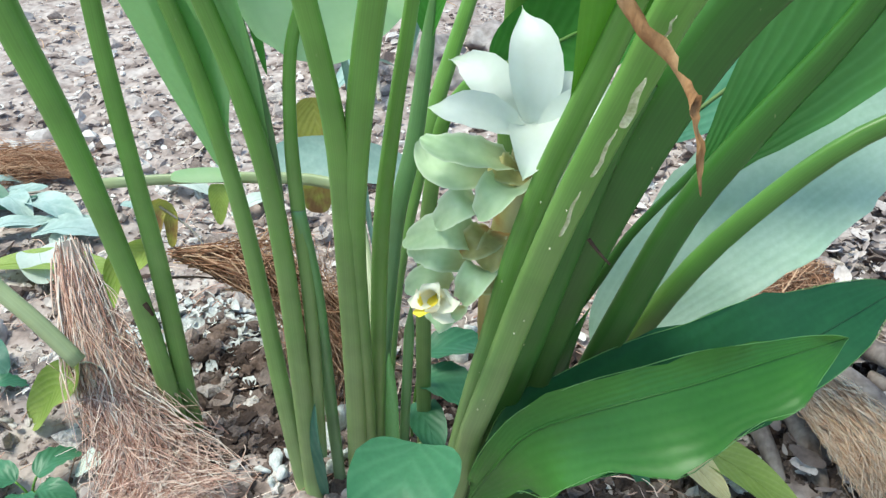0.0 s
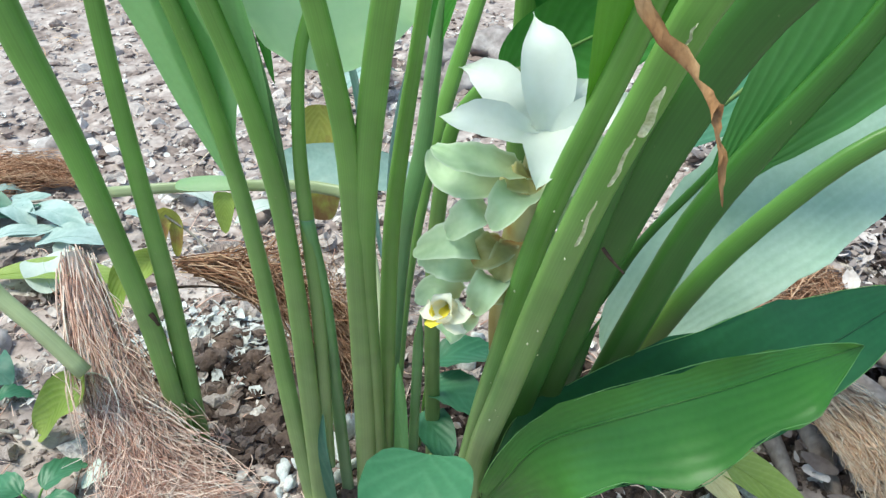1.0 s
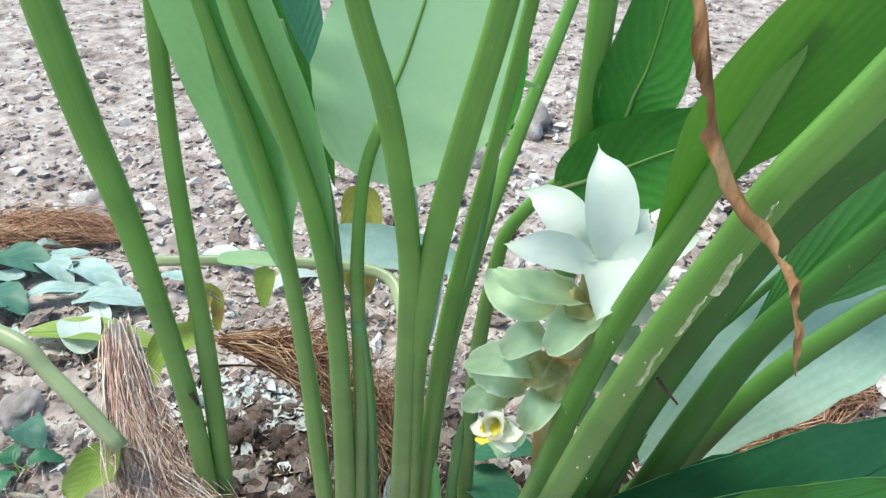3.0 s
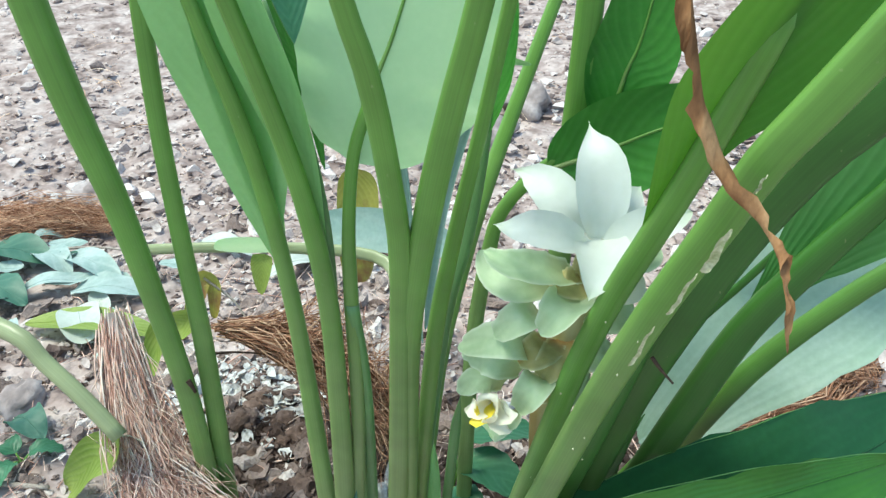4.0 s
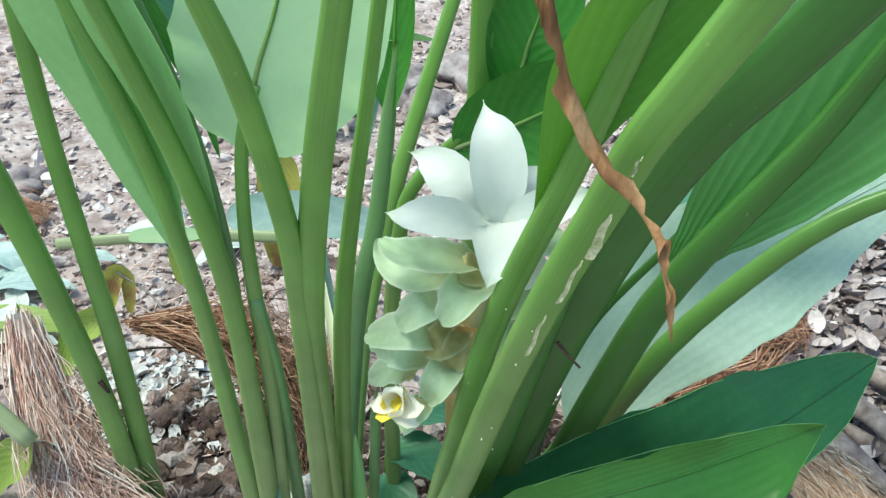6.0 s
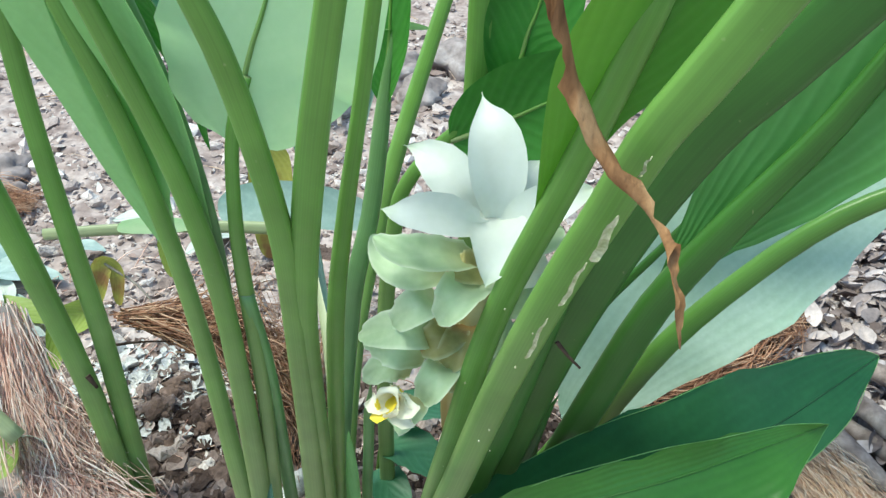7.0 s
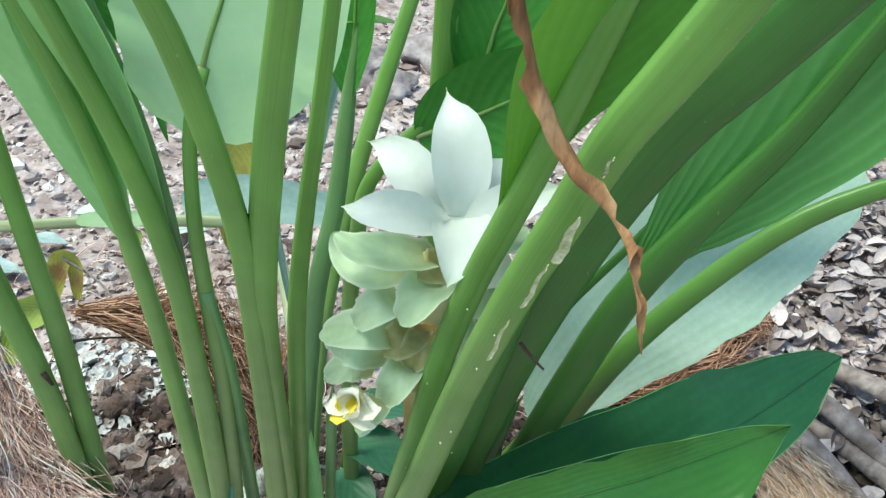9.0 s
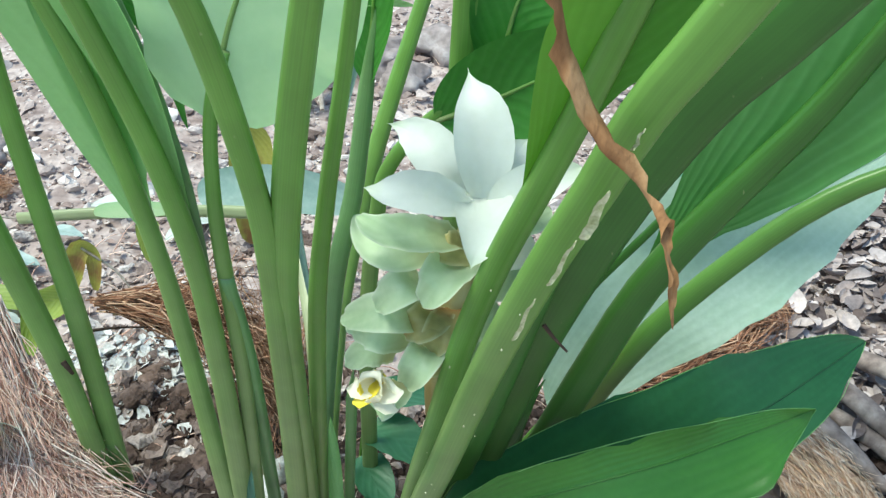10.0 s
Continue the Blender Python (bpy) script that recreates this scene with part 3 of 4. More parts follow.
petiole(shoot_c, [(0.07, 0.545, 0.0), (0.073, 0.57, 0.06), (0.083, 0.615, 0.161), (0.1, 0.65, 0.238), (0.115, 0.672, 0.29), (0.136, 0.70, 0.35), (0.165, 0.735, 0.43), (0.19, 0.76, 0.5)], 0.0085, 0.0045, seed=12)
# a narrow young shoot between the stems
part("young_leaf", blade([(0.08, 0.56, 0.22), (0.075, 0.565, 0.3), (0.07, 0.57, 0.36), (0.055, 0.57, 0.42), (0.05, 0.57, 0.45)], (-0.5, -1, 0), 0.0045, a=0.4, b=0.8, cup=1.6), LEAF_BLUE, shoot_c, "narrow grey-green rolled young leaf")
part("young_leaf", blade([(0.075, 0.60, 0.2), (0.085, 0.62, 0.29), (0.105, 0.64, 0.36), (0.13, 0.66, 0.41)], (0.4, -1, 0), 0.006, a=0.5, b=0.8, cup=1.2), LEAF_BLUE, shoot_c, "narrow grey-green young leaf")
# thin stalk that carries nothing, and the short sheaths at the foot
petiole(shoot_c, [(0.09, 0.545, 0.0), (0.096, 0.535, 0.07), (0.104, 0.522, 0.15), (0.108, 0.515, 0.19), (0.112, 0.508, 0.222)], 0.0042, 0.0032, SHEATH_GREY, seed=13, tip=True)
part("sheath", blade([(0.085, 0.535, 0.005), (0.09, 0.525, 0.07), (0.093, 0.52, 0.13), (0.092, 0.52, 0.165)], (-0.3, -1, 0), 0.008, a=0.3, b=0.7, cup=1.3), LEAF_UNDER, shoot_c)
part("sheath", blade([(0.03, 0.525, 0.0), (0.033, 0.515, 0.05), (0.034, 0.51, 0.09), (0.036, 0.512, 0.12)], (-0.3, -1, 0), 0.007, a=0.3, b=0.7, cup=1.3), LEAF_LITTER_DARK, shoot_b)

# withered leaf of this clump, drooping behind it
petiole(shoot_c, [(0.06, 0.56, 0.0), (0.055, 0.64, 0.08), (0.03, 0.73, 0.14), (0.0, 0.765, 0.156), (-0.09, 0.765, 0.16), (-0.158, 0.76, 0.159), (-0.228, 0.76, 0.152)], 0.006, 0.0055, STALK_PALE, seed=33, flat=0.7)
part("withered_blade", blade([(0.075, 0.80, 0.15), (0.01, 0.80, 0.163), (-0.04, 0.80, 0.163), (-0.075, 0.80, 0.155)], (0, -0.9, 0.6), 0.022, a=0.3, b=0.35, cup=0.3, seed=34), LEAF_BLUE, shoot_c, "bluish pale underside of a withered blade")
part("withered_blade", blade([(-0.026, 0.83, 0.215), (-0.026, 0.828, 0.19), (-0.027, 0.815, 0.14), (-0.027, 0.80, 0.1)], (0, -1, 0.2), 0.022, a=0.25, b=0.3, cup=0.4, seed=35), LEAF_YELLOW, shoot_c, "yellow withered blade with brown blotches")
part("sheath_end", blade([(-0.155, 0.757, 0.163), (-0.12, 0.755, 0.166), (-0.085, 0.757, 0.166)], (0, -0.6, 1), 0.009, a=0.3, b=0.3, cup=0.6, n=12), LEAF_GLOW, shoot_c)
part("withered_flap", blade([(-0.105, 0.752, 0.16), (-0.106, 0.745, 0.145), (-0.107, 0.738, 0.122)], (0, -1, 0.2), 0.011, a=0.2, b=0.6, cup=0.4, n=12), LEAF_YELLOWGREEN, shoot_c)
# withered leaves hanging at the foot of the leaning pair
part("withered_blade", blade([(-0.155, 0.68, 0.13), (-0.147, 0.685, 0.15), (-0.138, 0.69, 0.172), (-0.129, 0.69, 0.165), (-0.13, 0.68, 0.135)], (0, -1, 0.1), 0.0095, a=0.3, b=0.4, cup=0.8, seed=2), LEAF_YELLOW, shoot_a, "yellow folded withered blade")
part("withered_stalk", tube([(-0.138, 0.69, 0.172), (-0.11, 0.685, 0.15), (-0.09, 0.67, 0.125)], 0.0012, 0.0008, n=12, sides=6), GREY_TWIG, shoot_a)
part("withered_blade", blade([(-0.135, 0.665, 0.15), (-0.16, 0.675, 0.13), (-0.182, 0.675, 0.115), (-0.193, 0.66, 0.078)], (-0.4, -1, 0.3), 0.016, a=0.35, b=0.4, cup=1.0, seed=3), LEAF_YELLOWGREEN, shoot_a, "yellow-green withered blade")

# the great fan with long petioles and broad blades
shoot_d = shoot("fan of long green turmeric petioles with broad blades")
petiole(shoot_d, [(0.122, 0.5, 0.0), (0.14, 0.48, 0.1), (0.153, 0.465, 0.177), (0.166, 0.451, 0.245), (0.177, 0.439, 0.305), (0.19, 0.429, 0.357), (0.204, 0.42, 0.4), (0.217, 0.412, 0.44), (0.238, 0.40, 0.51)], 0.0078, 0.0052, seed=14)
petiole(shoot_d, [(0.128, 0.5, 0.0), (0.15, 0.46, 0.14), (0.166, 0.437, 0.217), (0.183, 0.414, 0.298), (0.196, 0.397, 0.354), (0.208, 0.385, 0.397), (0.218, 0.375, 0.429), (0.228, 0.366, 0.461), (0.24, 0.359, 0.486), (0.262, 0.35, 0.53)], 0.0078, 0.0072, seed=15, flat=0.6)
petiole(shoot_d, [(0.146, 0.51, 0.0), (0.167, 0.49, 0.1), (0.186, 0.475, 0.176), (0.209, 0.453, 0.285), (0.227, 0.439, 0.353), (0.243, 0.43, 0.4), (0.261, 0.422, 0.439), (0.28, 0.417, 0.465), (0.32, 0.41, 0.52)], 0.012, 0.012, SHEATH_SHADED, seed=16, flat=0.4)
petiole(shoot_d, [(0.178, 0.52, 0.0), (0.2, 0.51, 0.075), (0.22, 0.498, 0.149), (0.245, 0.483, 0.245), (0.265, 0.473, 0.314), (0.29, 0.465, 0.367), (0.317, 0.457, 0.417), (0.336, 0.451, 0.463), (0.36, 0.445, 0.52)], 0.0125, 0.0045, SHEATH_SHADED, seed=17)
petiole(shoot_d, [(0.165, 0.53, 0.0), (0.187, 0.515, 0.08), (0.203, 0.503, 0.14), (0.215, 0.495, 0.19)], 0.013, 0.006, SHEATH_SHADED, seed=28, flat=0.5, tip=True)
petiole(shoot_d, [(0.14, 0.51, 0.0), (0.158, 0.487, 0.1), (0.175, 0.468, 0.18), (0.195, 0.448, 0.27), (0.215, 0.432, 0.36), (0.23, 0.422, 0.41)], 0.011, 0.005, SHEATH_SHADED, seed=29, flat=0.6)
petiole(shoot_d, [(0.191, 0.53, 0.0), (0.213, 0.527, 0.06), (0.234, 0.524, 0.123), (0.255, 0.521, 0.182), (0.287, 0.518, 0.249), (0.32, 0.515, 0.298), (0.355, 0.513, 0.337), (0.393, 0.512, 0.361), (0.45, 0.51, 0.385)], 0.0105, 0.0042, SHEATH_OLIVE, seed=18)
petiole(shoot_d, [(0.165, 0.545, 0.05), (0.19, 0.545, 0.13), (0.229, 0.545, 0.207), (0.25, 0.545, 0.252), (0.279, 0.545, 0.294), (0.302, 0.545, 0.327), (0.33, 0.54, 0.36)], 0.0038, 0.0022, SHEATH_SHADED, seed=19)
petiole(shoot_d, [(0.172, 0.535, 0.0), (0.195, 0.53, 0.07), (0.219, 0.526, 0.128), (0.24, 0.522, 0.175), (0.262, 0.52, 0.215)], 0.011, 0.004, SHEATH_OLIVE, seed=47, flat=0.6, tip=True)
petiole(shoot_d, [(0.15, 0.525, 0.0), (0.172, 0.512, 0.075), (0.19, 0.5, 0.135), (0.207, 0.488, 0.195), (0.222, 0.478, 0.245)], 0.011, 0.006, SHEATH_SHADED, seed=48, flat=0.6, tip=True)
for a_pt, b_pt, w in (((0.2145, 0.3685, 0.415), (0.2205, 0.3625, 0.437), 0.0018), ((0.206, 0.376, 0.39), (0.2135, 0.3695, 0.414), 0.0009), ((0.196, 0.3865, 0.355), (0.203, 0.379, 0.382), 0.0009), ((0.224, 0.36, 0.452), (0.227, 0.358, 0.46), 0.0006)):
    a_pt, b_pt = Vector(a_pt), Vector(b_pt)
    side_step = Vector((0.0006, 0, 0))
    part("scar", blade([a_pt, a_pt.lerp(b_pt, 0.3) + side_step, a_pt.lerp(b_pt, 0.65) - side_step, b_pt], (0, -1, 0.4), w, a=0.25, b=0.5, n=16, m=4, cup=0.6, wave=0.0005, waves=4), SCAR, shoot_d, "pale dry scar on the petiole")
fleck_rng = random.Random(31)
for foot_pt, top_pt, count in (((0.158, 0.442, 0.177), (0.216, 0.369, 0.429), 8), ((0.15, 0.457, 0.177), (0.187, 0.423, 0.357), 5)):
    foot_pt, top_pt = Vector(foot_pt), Vector(top_pt)
    for k in range(count):
        bm = bmesh.new()
        bmesh.ops.create_icosphere(bm, subdivisions=1, radius=fleck_rng.uniform(0.0003, 0.0006))
        at = foot_pt.lerp(top_pt, fleck_rng.random()) + Vector((fleck_rng.uniform(-0.005, 0.005), 0, 0))
        for v in bm.verts:
            v.co = at + Vector((v.co.x, v.co.y * 0.6, v.co.z * 1.6))
        part("fleck", bm, SCAR, shoot_d)
part("dry_sheath_strip", blade([(0.2, 0.522, 0.03), (0.222, 0.518, 0.09), (0.243, 0.514, 0.15), (0.258, 0.511, 0.19)], (-0.2, -1, 0.3), 0.0085, a=0.35, b=0.8, cup=0.9, wave=0.0008, seed=44), LEAF_OLIVE, shoot_d, "olive-brown drying sheath")
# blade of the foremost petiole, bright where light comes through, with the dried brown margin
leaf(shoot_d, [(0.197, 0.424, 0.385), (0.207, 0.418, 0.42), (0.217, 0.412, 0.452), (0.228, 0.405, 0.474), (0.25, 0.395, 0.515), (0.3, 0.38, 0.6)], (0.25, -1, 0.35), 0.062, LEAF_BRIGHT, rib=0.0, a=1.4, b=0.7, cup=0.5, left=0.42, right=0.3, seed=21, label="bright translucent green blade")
part("dried_margin", blade([(0.186, 0.372, 0.545), (0.199, 0.362, 0.503), (0.205, 0.36, 0.48), (0.214, 0.355, 0.459), (0.228, 0.35, 0.443), (0.234, 0.34, 0.43), (0.239, 0.337, 0.406)], (-0.2, -1, 0.3), 0.0047, a=0.25, b=0.6, cup=1.7, twist=6.5, wave=0.0016, waves=7, seed=22, n=60), DRY_TIP, shoot_d, "withered brown curled leaf margin")
# blade whose midrib is the long petiole behind
leaf(shoot_d, [(0.263, 0.482, 0.312), (0.29, 0.473, 0.365), (0.317, 0.463, 0.417), (0.336, 0.456, 0.463), (0.38, 0.44, 0.54), (0.45, 0.42, 0.66)], (-0.2, -1, 0.45), 0.078, LEAF_RIBBED, rib=0.0, a=1.25, b=0.8, cup=0.3, wave=0.0015, left=0.55, right=0.5, seed=23, label="broad ribbed green blade")
leaf(shoot_d, [(0.27, 0.605, 0.29), (0.325, 0.605, 0.344), (0.357, 0.605, 0.382), (0.40, 0.605, 0.415), (0.48, 0.6, 0.45)], (-0.3, -0.7, 0.8), 0.034, LEAF_SHEEN, a=0.6, b=0.7, cup=0.4, wave=0.0015, seed=27, label="blue-green blade with a cool sheen coloured in")
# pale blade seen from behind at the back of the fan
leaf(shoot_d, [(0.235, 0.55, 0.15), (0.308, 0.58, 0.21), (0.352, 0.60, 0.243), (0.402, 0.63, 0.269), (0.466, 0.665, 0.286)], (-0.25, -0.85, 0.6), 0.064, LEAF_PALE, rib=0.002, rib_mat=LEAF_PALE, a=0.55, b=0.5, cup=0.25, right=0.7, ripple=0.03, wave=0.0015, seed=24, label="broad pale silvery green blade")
for x, y, z in ((0.382, 0.608, 0.223), (0.389, 0.617, 0.2238), (0.405, 0.628, 0.2335), (0.418, 0.638, 0.2426), (0.35, 0.598, 0.236)):
    bm = bmesh.new()
    bmesh.ops.create_icosphere(bm, subdivisions=1, radius=0.0015)
    for v in bm.verts:
        v.co = Vector((v.co.x + x, v.co.y * 0.4 + y, v.co.z * 0.8 + z))
    part("dark_speck", bm, TWIG, shoot_d)
# two low blades that spread towards the ground
leaf(shoot_d, [(0.16, 0.47, 0.08), (0.172, 0.452, 0.125), (0.205, 0.45, 0.162), (0.28, 0.466, 0.187), (0.35, 0.496, 0.204), (0.427, 0.546, 0.218)], (-0.1, -0.75, 0.75), 0.041, LEAF_TOP, rib=0.0015, rib_mat=RIB_DARK, a=1.25, b=0.75, cup=0.3, left=1.05, right=0.8, ripple=0.04, wave=0.002, seed=25, edge=True, label="broad dark green blade with a wavy margin")
leaf(shoot_d, [(0.15, 0.475, 0.07), (0.167, 0.446, 0.136), (0.191, 0.436, 0.184), (0.24, 0.432, 0.214), (0.283, 0.436, 0.23), (0.322, 0.448, 0.238), (0.365, 0.466, 0.24)], (-0.05, -0.9, 0.6), 0.0185, LEAF_LOW, rib=0.0013, rib_mat=LEAF_LOW, a=0.85, b=0.8, cup=0.5, right=2.2, ripple=0.1, wave=0.0036, waves=3.6, seed=26, edge=True, label="bright green blade with a wavy margin")

# leaves behind the flower
shoot_e = shoot("small green shoot with dark leaves behind the flower")
petiole(shoot_e, [(0.165, 0.58, 0.0), (0.168, 0.58, 0.2), (0.172, 0.58, 0.34), (0.176, 0.58, 0.42), (0.18, 0.58, 0.52)], 0.007, 0.0085, seed=30)
petiole(shoot_e, [(0.105, 0.565, 0.0), (0.113, 0.563, 0.2), (0.125, 0.56, 0.3), (0.135, 0.56, 0.333), (0.16, 0.562, 0.362), (0.175, 0.563, 0.375)], 0.006, 0.0035, seed=31, tip=True)
leaf(shoot_e, [(0.16, 0.56, 0.358), (0.19, 0.558, 0.372), (0.22, 0.556, 0.388), (0.27, 0.555, 0.41)], (-0.1, -1, 0.2), 0.03, LEAF_MID, a=0.5, b=0.6, cup=0.4, seed=31, label="dark green leaf")
petiole(shoot_e, [(0.18, 0.575, 0.1), (0.186, 0.575, 0.3), (0.192, 0.575, 0.375), (0.2, 0.575, 0.41)], 0.005, 0.0035, seed=33, tip=True)
leaf(shoot_e, [(0.192, 0.576, 0.375), (0.2, 0.576, 0.412), (0.208, 0.576, 0.44), (0.22, 0.576, 0.52)], (-0.2, -1, 0.2), 0.026, LEAF_MID, a=0.6, b=0.6, cup=0.6, seed=32, label="green leaf with a twisted stalk")
part("curled_leaf", blade([(0.088, 0.6, 0.385), (0.1, 0.6, 0.402), (0.118, 0.6, 0.409), (0.146, 0.6, 0.408)], (0, -0.4, 1), 0.006, a=0.4, b=0.5, cup=0.8, n=14, m=6), LEAF_UNDER, shoot_e)


# ---------------------------------------------------------------- flower spike
spike = thing("flower_spike", "white and pale green turmeric flower spike", "flower")
part("stalk", tube([(0.14, 0.53, -0.005), (0.155, 0.505, 0.1), (0.165, 0.485, 0.186), (0.17, 0.478, 0.25), (0.176, 0.475, 0.31)], 0.0085, 0.009, seed=40), STALK_PALE, spike)
part("body", tube([(0.17, 0.482, 0.2), (0.168, 0.477, 0.242), (0.171, 0.476, 0.277), (0.177, 0.475, 0.312), (0.183, 0.473, 0.344), (0.185, 0.47, 0.362)], 0.013, 0.009, n=20, sides=18, seed=41), BRACT_BROWN, spike, "pale brown core of the spike")


def spike_bract(points, half, facing, mat, name="bract", label="", **kw):
    """One bract from the core of the spike to its tip."""
    return part(name, blade(points, facing, half, n=20, m=12, **kw), mat, spike, label)


# the crown of white bracts, spread like a star
spike_bract([(0.183, 0.462, 0.365), (0.185, 0.462, 0.387), (0.183, 0.472, 0.407), (0.179, 0.484, 0.414), (0.177, 0.492, 0.419)], 0.0136, (0.1, -1, 0.3), COMA, a=1.35, b=2.3, cup=0.5, seed=1, keep=0.35, curl=0.05, name="white_bract")
spike_bract([(0.178, 0.466, 0.366), (0.17, 0.462, 0.384), (0.159, 0.472, 0.393), (0.149, 0.486, 0.392), (0.14, 0.497, 0.389)], 0.0118, (0.25, -1, 0.45), COMA, a=1.0, b=1.8, cup=0.6, seed=2, keep=0.4, wave=0.0008, name="white_bract")
spike_bract([(0.18, 0.455, 0.369), (0.169, 0.445, 0.381), (0.155, 0.438, 0.388), (0.144, 0.437, 0.389), (0.135, 0.443, 0.387)], 0.01, (0.1, -0.75, 0.8), COMA, a=0.95, b=1.4, cup=0.65, seed=3, keep=0.45, wave=0.0007, name="white_bract")
spike_bract([(0.184, 0.462, 0.371), (0.184, 0.45, 0.372), (0.184, 0.438, 0.37), (0.182, 0.43, 0.365), (0.18, 0.426, 0.359)], 0.0165, (0.0, -0.8, 0.75), COMA, a=0.75, b=1.35, cup=0.9, seed=4, keep=0.6, right=0.8, wave=0.0006, name="white_bract")
spike_bract([(0.187, 0.466, 0.367), (0.193, 0.468, 0.378), (0.199, 0.476, 0.385), (0.205, 0.486, 0.388)], 0.0115, (-0.15, -1, 0.4), COMA, a=0.9, b=1.3, cup=0.5, seed=5, keep=0.4, name="white_bract")
spike_bract([(0.188, 0.458, 0.368), (0.2, 0.452, 0.38), (0.213, 0.452, 0.388), (0.226, 0.458, 0.39)], 0.0105, (-0.1, -0.8, 0.8), COMA, a=0.5, b=0.75, cup=0.55, seed=6, keep=0.45, name="white_bract")
spike_bract([(0.19, 0.462, 0.363), (0.198, 0.455, 0.366), (0.207, 0.455, 0.366), (0.215, 0.46, 0.367)], 0.009, (-0.1, -0.8, 0.8), BRACT, a=0.5, b=0.6, cup=0.55, seed=7, keep=0.45, name="bract")
# the bracts of the spike, like recurved spoons
spike_bract([(0.177, 0.466, 0.345), (0.165, 0.45, 0.358), (0.152, 0.441, 0.365), (0.14, 0.441, 0.368), (0.13, 0.45, 0.368)], 0.0098, (0.05, -0.6, 0.9), BRACT, a=0.45, b=0.7, cup=0.7, seed=11, keep=0.5, wave=0.0009, curl=-0.06)
spike_bract([(0.17, 0.468, 0.34), (0.155, 0.455, 0.346), (0.143, 0.45, 0.349), (0.133, 0.458, 0.35), (0.127, 0.468, 0.357)], 0.009, (0.3, -0.8, 0.6), BRACT, a=0.4, b=0.5, cup=0.6, seed=12, keep=0.5, wave=0.0009, curl=-0.06)
spike_bract([(0.179, 0.464, 0.334), (0.175, 0.448, 0.343), (0.17, 0.437, 0.347), (0.165, 0.431, 0.344), (0.159, 0.433, 0.333)], 0.0128, (-0.25, -0.75, 0.75), BRACT, a=0.45, b=0.62, cup=0.95, seed=13, keep=0.5, wave=0.0009, curl=-0.06)
spike_bract([(0.16, 0.462, 0.323), (0.155, 0.45, 0.332), (0.15, 0.443, 0.335), (0.143, 0.443, 0.329), (0.136, 0.449, 0.317)], 0.0098, (-0.3, -0.8, 0.65), BRACT, a=0.4, b=0.5, cup=0.7, seed=14, keep=0.5, wave=0.0009, curl=-0.06)
spike_bract([(0.158, 0.466, 0.298), (0.15, 0.452, 0.312), (0.14, 0.448, 0.316), (0.128, 0.456, 0.307), (0.115, 0.468, 0.292)], 0.0108, (-0.05, -0.75, 0.75), BRACT, a=0.45, b=0.6, cup=0.65, seed=15, keep=0.5, wave=0.0009, curl=-0.06)
spike_bract([(0.153, 0.47, 0.285), (0.145, 0.455, 0.293), (0.134, 0.452, 0.298), (0.125, 0.46, 0.294), (0.117, 0.47, 0.288)], 0.0085, (-0.05, -0.9, 0.4), BRACT, a=0.4, b=0.5, cup=0.4, seed=16, keep=0.5, wave=0.0009, curl=-0.06)
spike_bract([(0.163, 0.462, 0.284), (0.161, 0.448, 0.292), (0.158, 0.439, 0.294), (0.154, 0.436, 0.288), (0.15, 0.44, 0.275)], 0.0108, (-0.15, -0.8, 0.6), BRACT, a=0.42, b=0.55, cup=1.0, seed=17, keep=0.5, wave=0.0009, curl=-0.06)
spike_bract([(0.145, 0.463, 0.255), (0.142, 0.446, 0.263), (0.138, 0.437, 0.266), (0.135, 0.436, 0.262)], 0.0115, (0, -0.5, 1), BRACT, a=0.35, b=0.4, cup=0.95, seed=18, keep=0.5, wave=0.0009, curl=-0.06)
spike_bract([(0.167, 0.466, 0.304), (0.162, 0.453, 0.309), (0.156, 0.448, 0.308), (0.148, 0.452, 0.301)], 0.0105, (-0.2, -0.8, 0.6), BRACT_BROWN, a=0.35, b=0.5, cup=0.6, seed=19, keep=0.5, wave=0.0009, curl=-0.06, label="pale brown withering bract")
spike_bract([(0.172, 0.466, 0.304), (0.17, 0.452, 0.307), (0.166, 0.445, 0.304), (0.161, 0.447, 0.293)], 0.0105, (-0.1, -0.8, 0.6), BRACT_BROWN, a=0.35, b=0.5, cup=0.7, seed=20, keep=0.5, wave=0.0009, curl=-0.06, label="pale brown withering bract")
spike_bract([(0.168, 0.468, 0.279), (0.167, 0.456, 0.282), (0.163, 0.45, 0.282), (0.158, 0.452, 0.278)], 0.009, (-0.1, -0.8, 0.6), BRACT_BROWN, a=0.35, b=0.5, cup=0.7, seed=21, keep=0.5, wave=0.0009, curl=-0.06, label="pale brown withering bract")
spike_bract([(0.14, 0.485, 0.254), (0.132, 0.48, 0.261), (0.123, 0.478, 0.261), (0.114, 0.48, 0.248)], 0.009, (0, -0.9, 0.5), BRACT, a=0.4, b=0.5, cup=0.5, seed=22, keep=0.5, wave=0.0009, curl=-0.06)
spike_bract([(0.186, 0.462, 0.345), (0.194, 0.452, 0.352), (0.201, 0.45, 0.354), (0.208, 0.456, 0.353)], 0.0115, (0.1, -0.8, 0.65), PETAL, a=0.35, b=0.5, cup=0.6, seed=23, keep=0.5, wave=0.0009, curl=-0.06)
spike_bract([(0.183, 0.465, 0.326), (0.191, 0.455, 0.332), (0.199, 0.453, 0.334), (0.206, 0.46, 0.332)], 0.0115, (0.1, -0.8, 0.65), BRACT, a=0.35, b=0.5, cup=0.6, seed=24, keep=0.5, wave=0.0009, curl=-0.06)
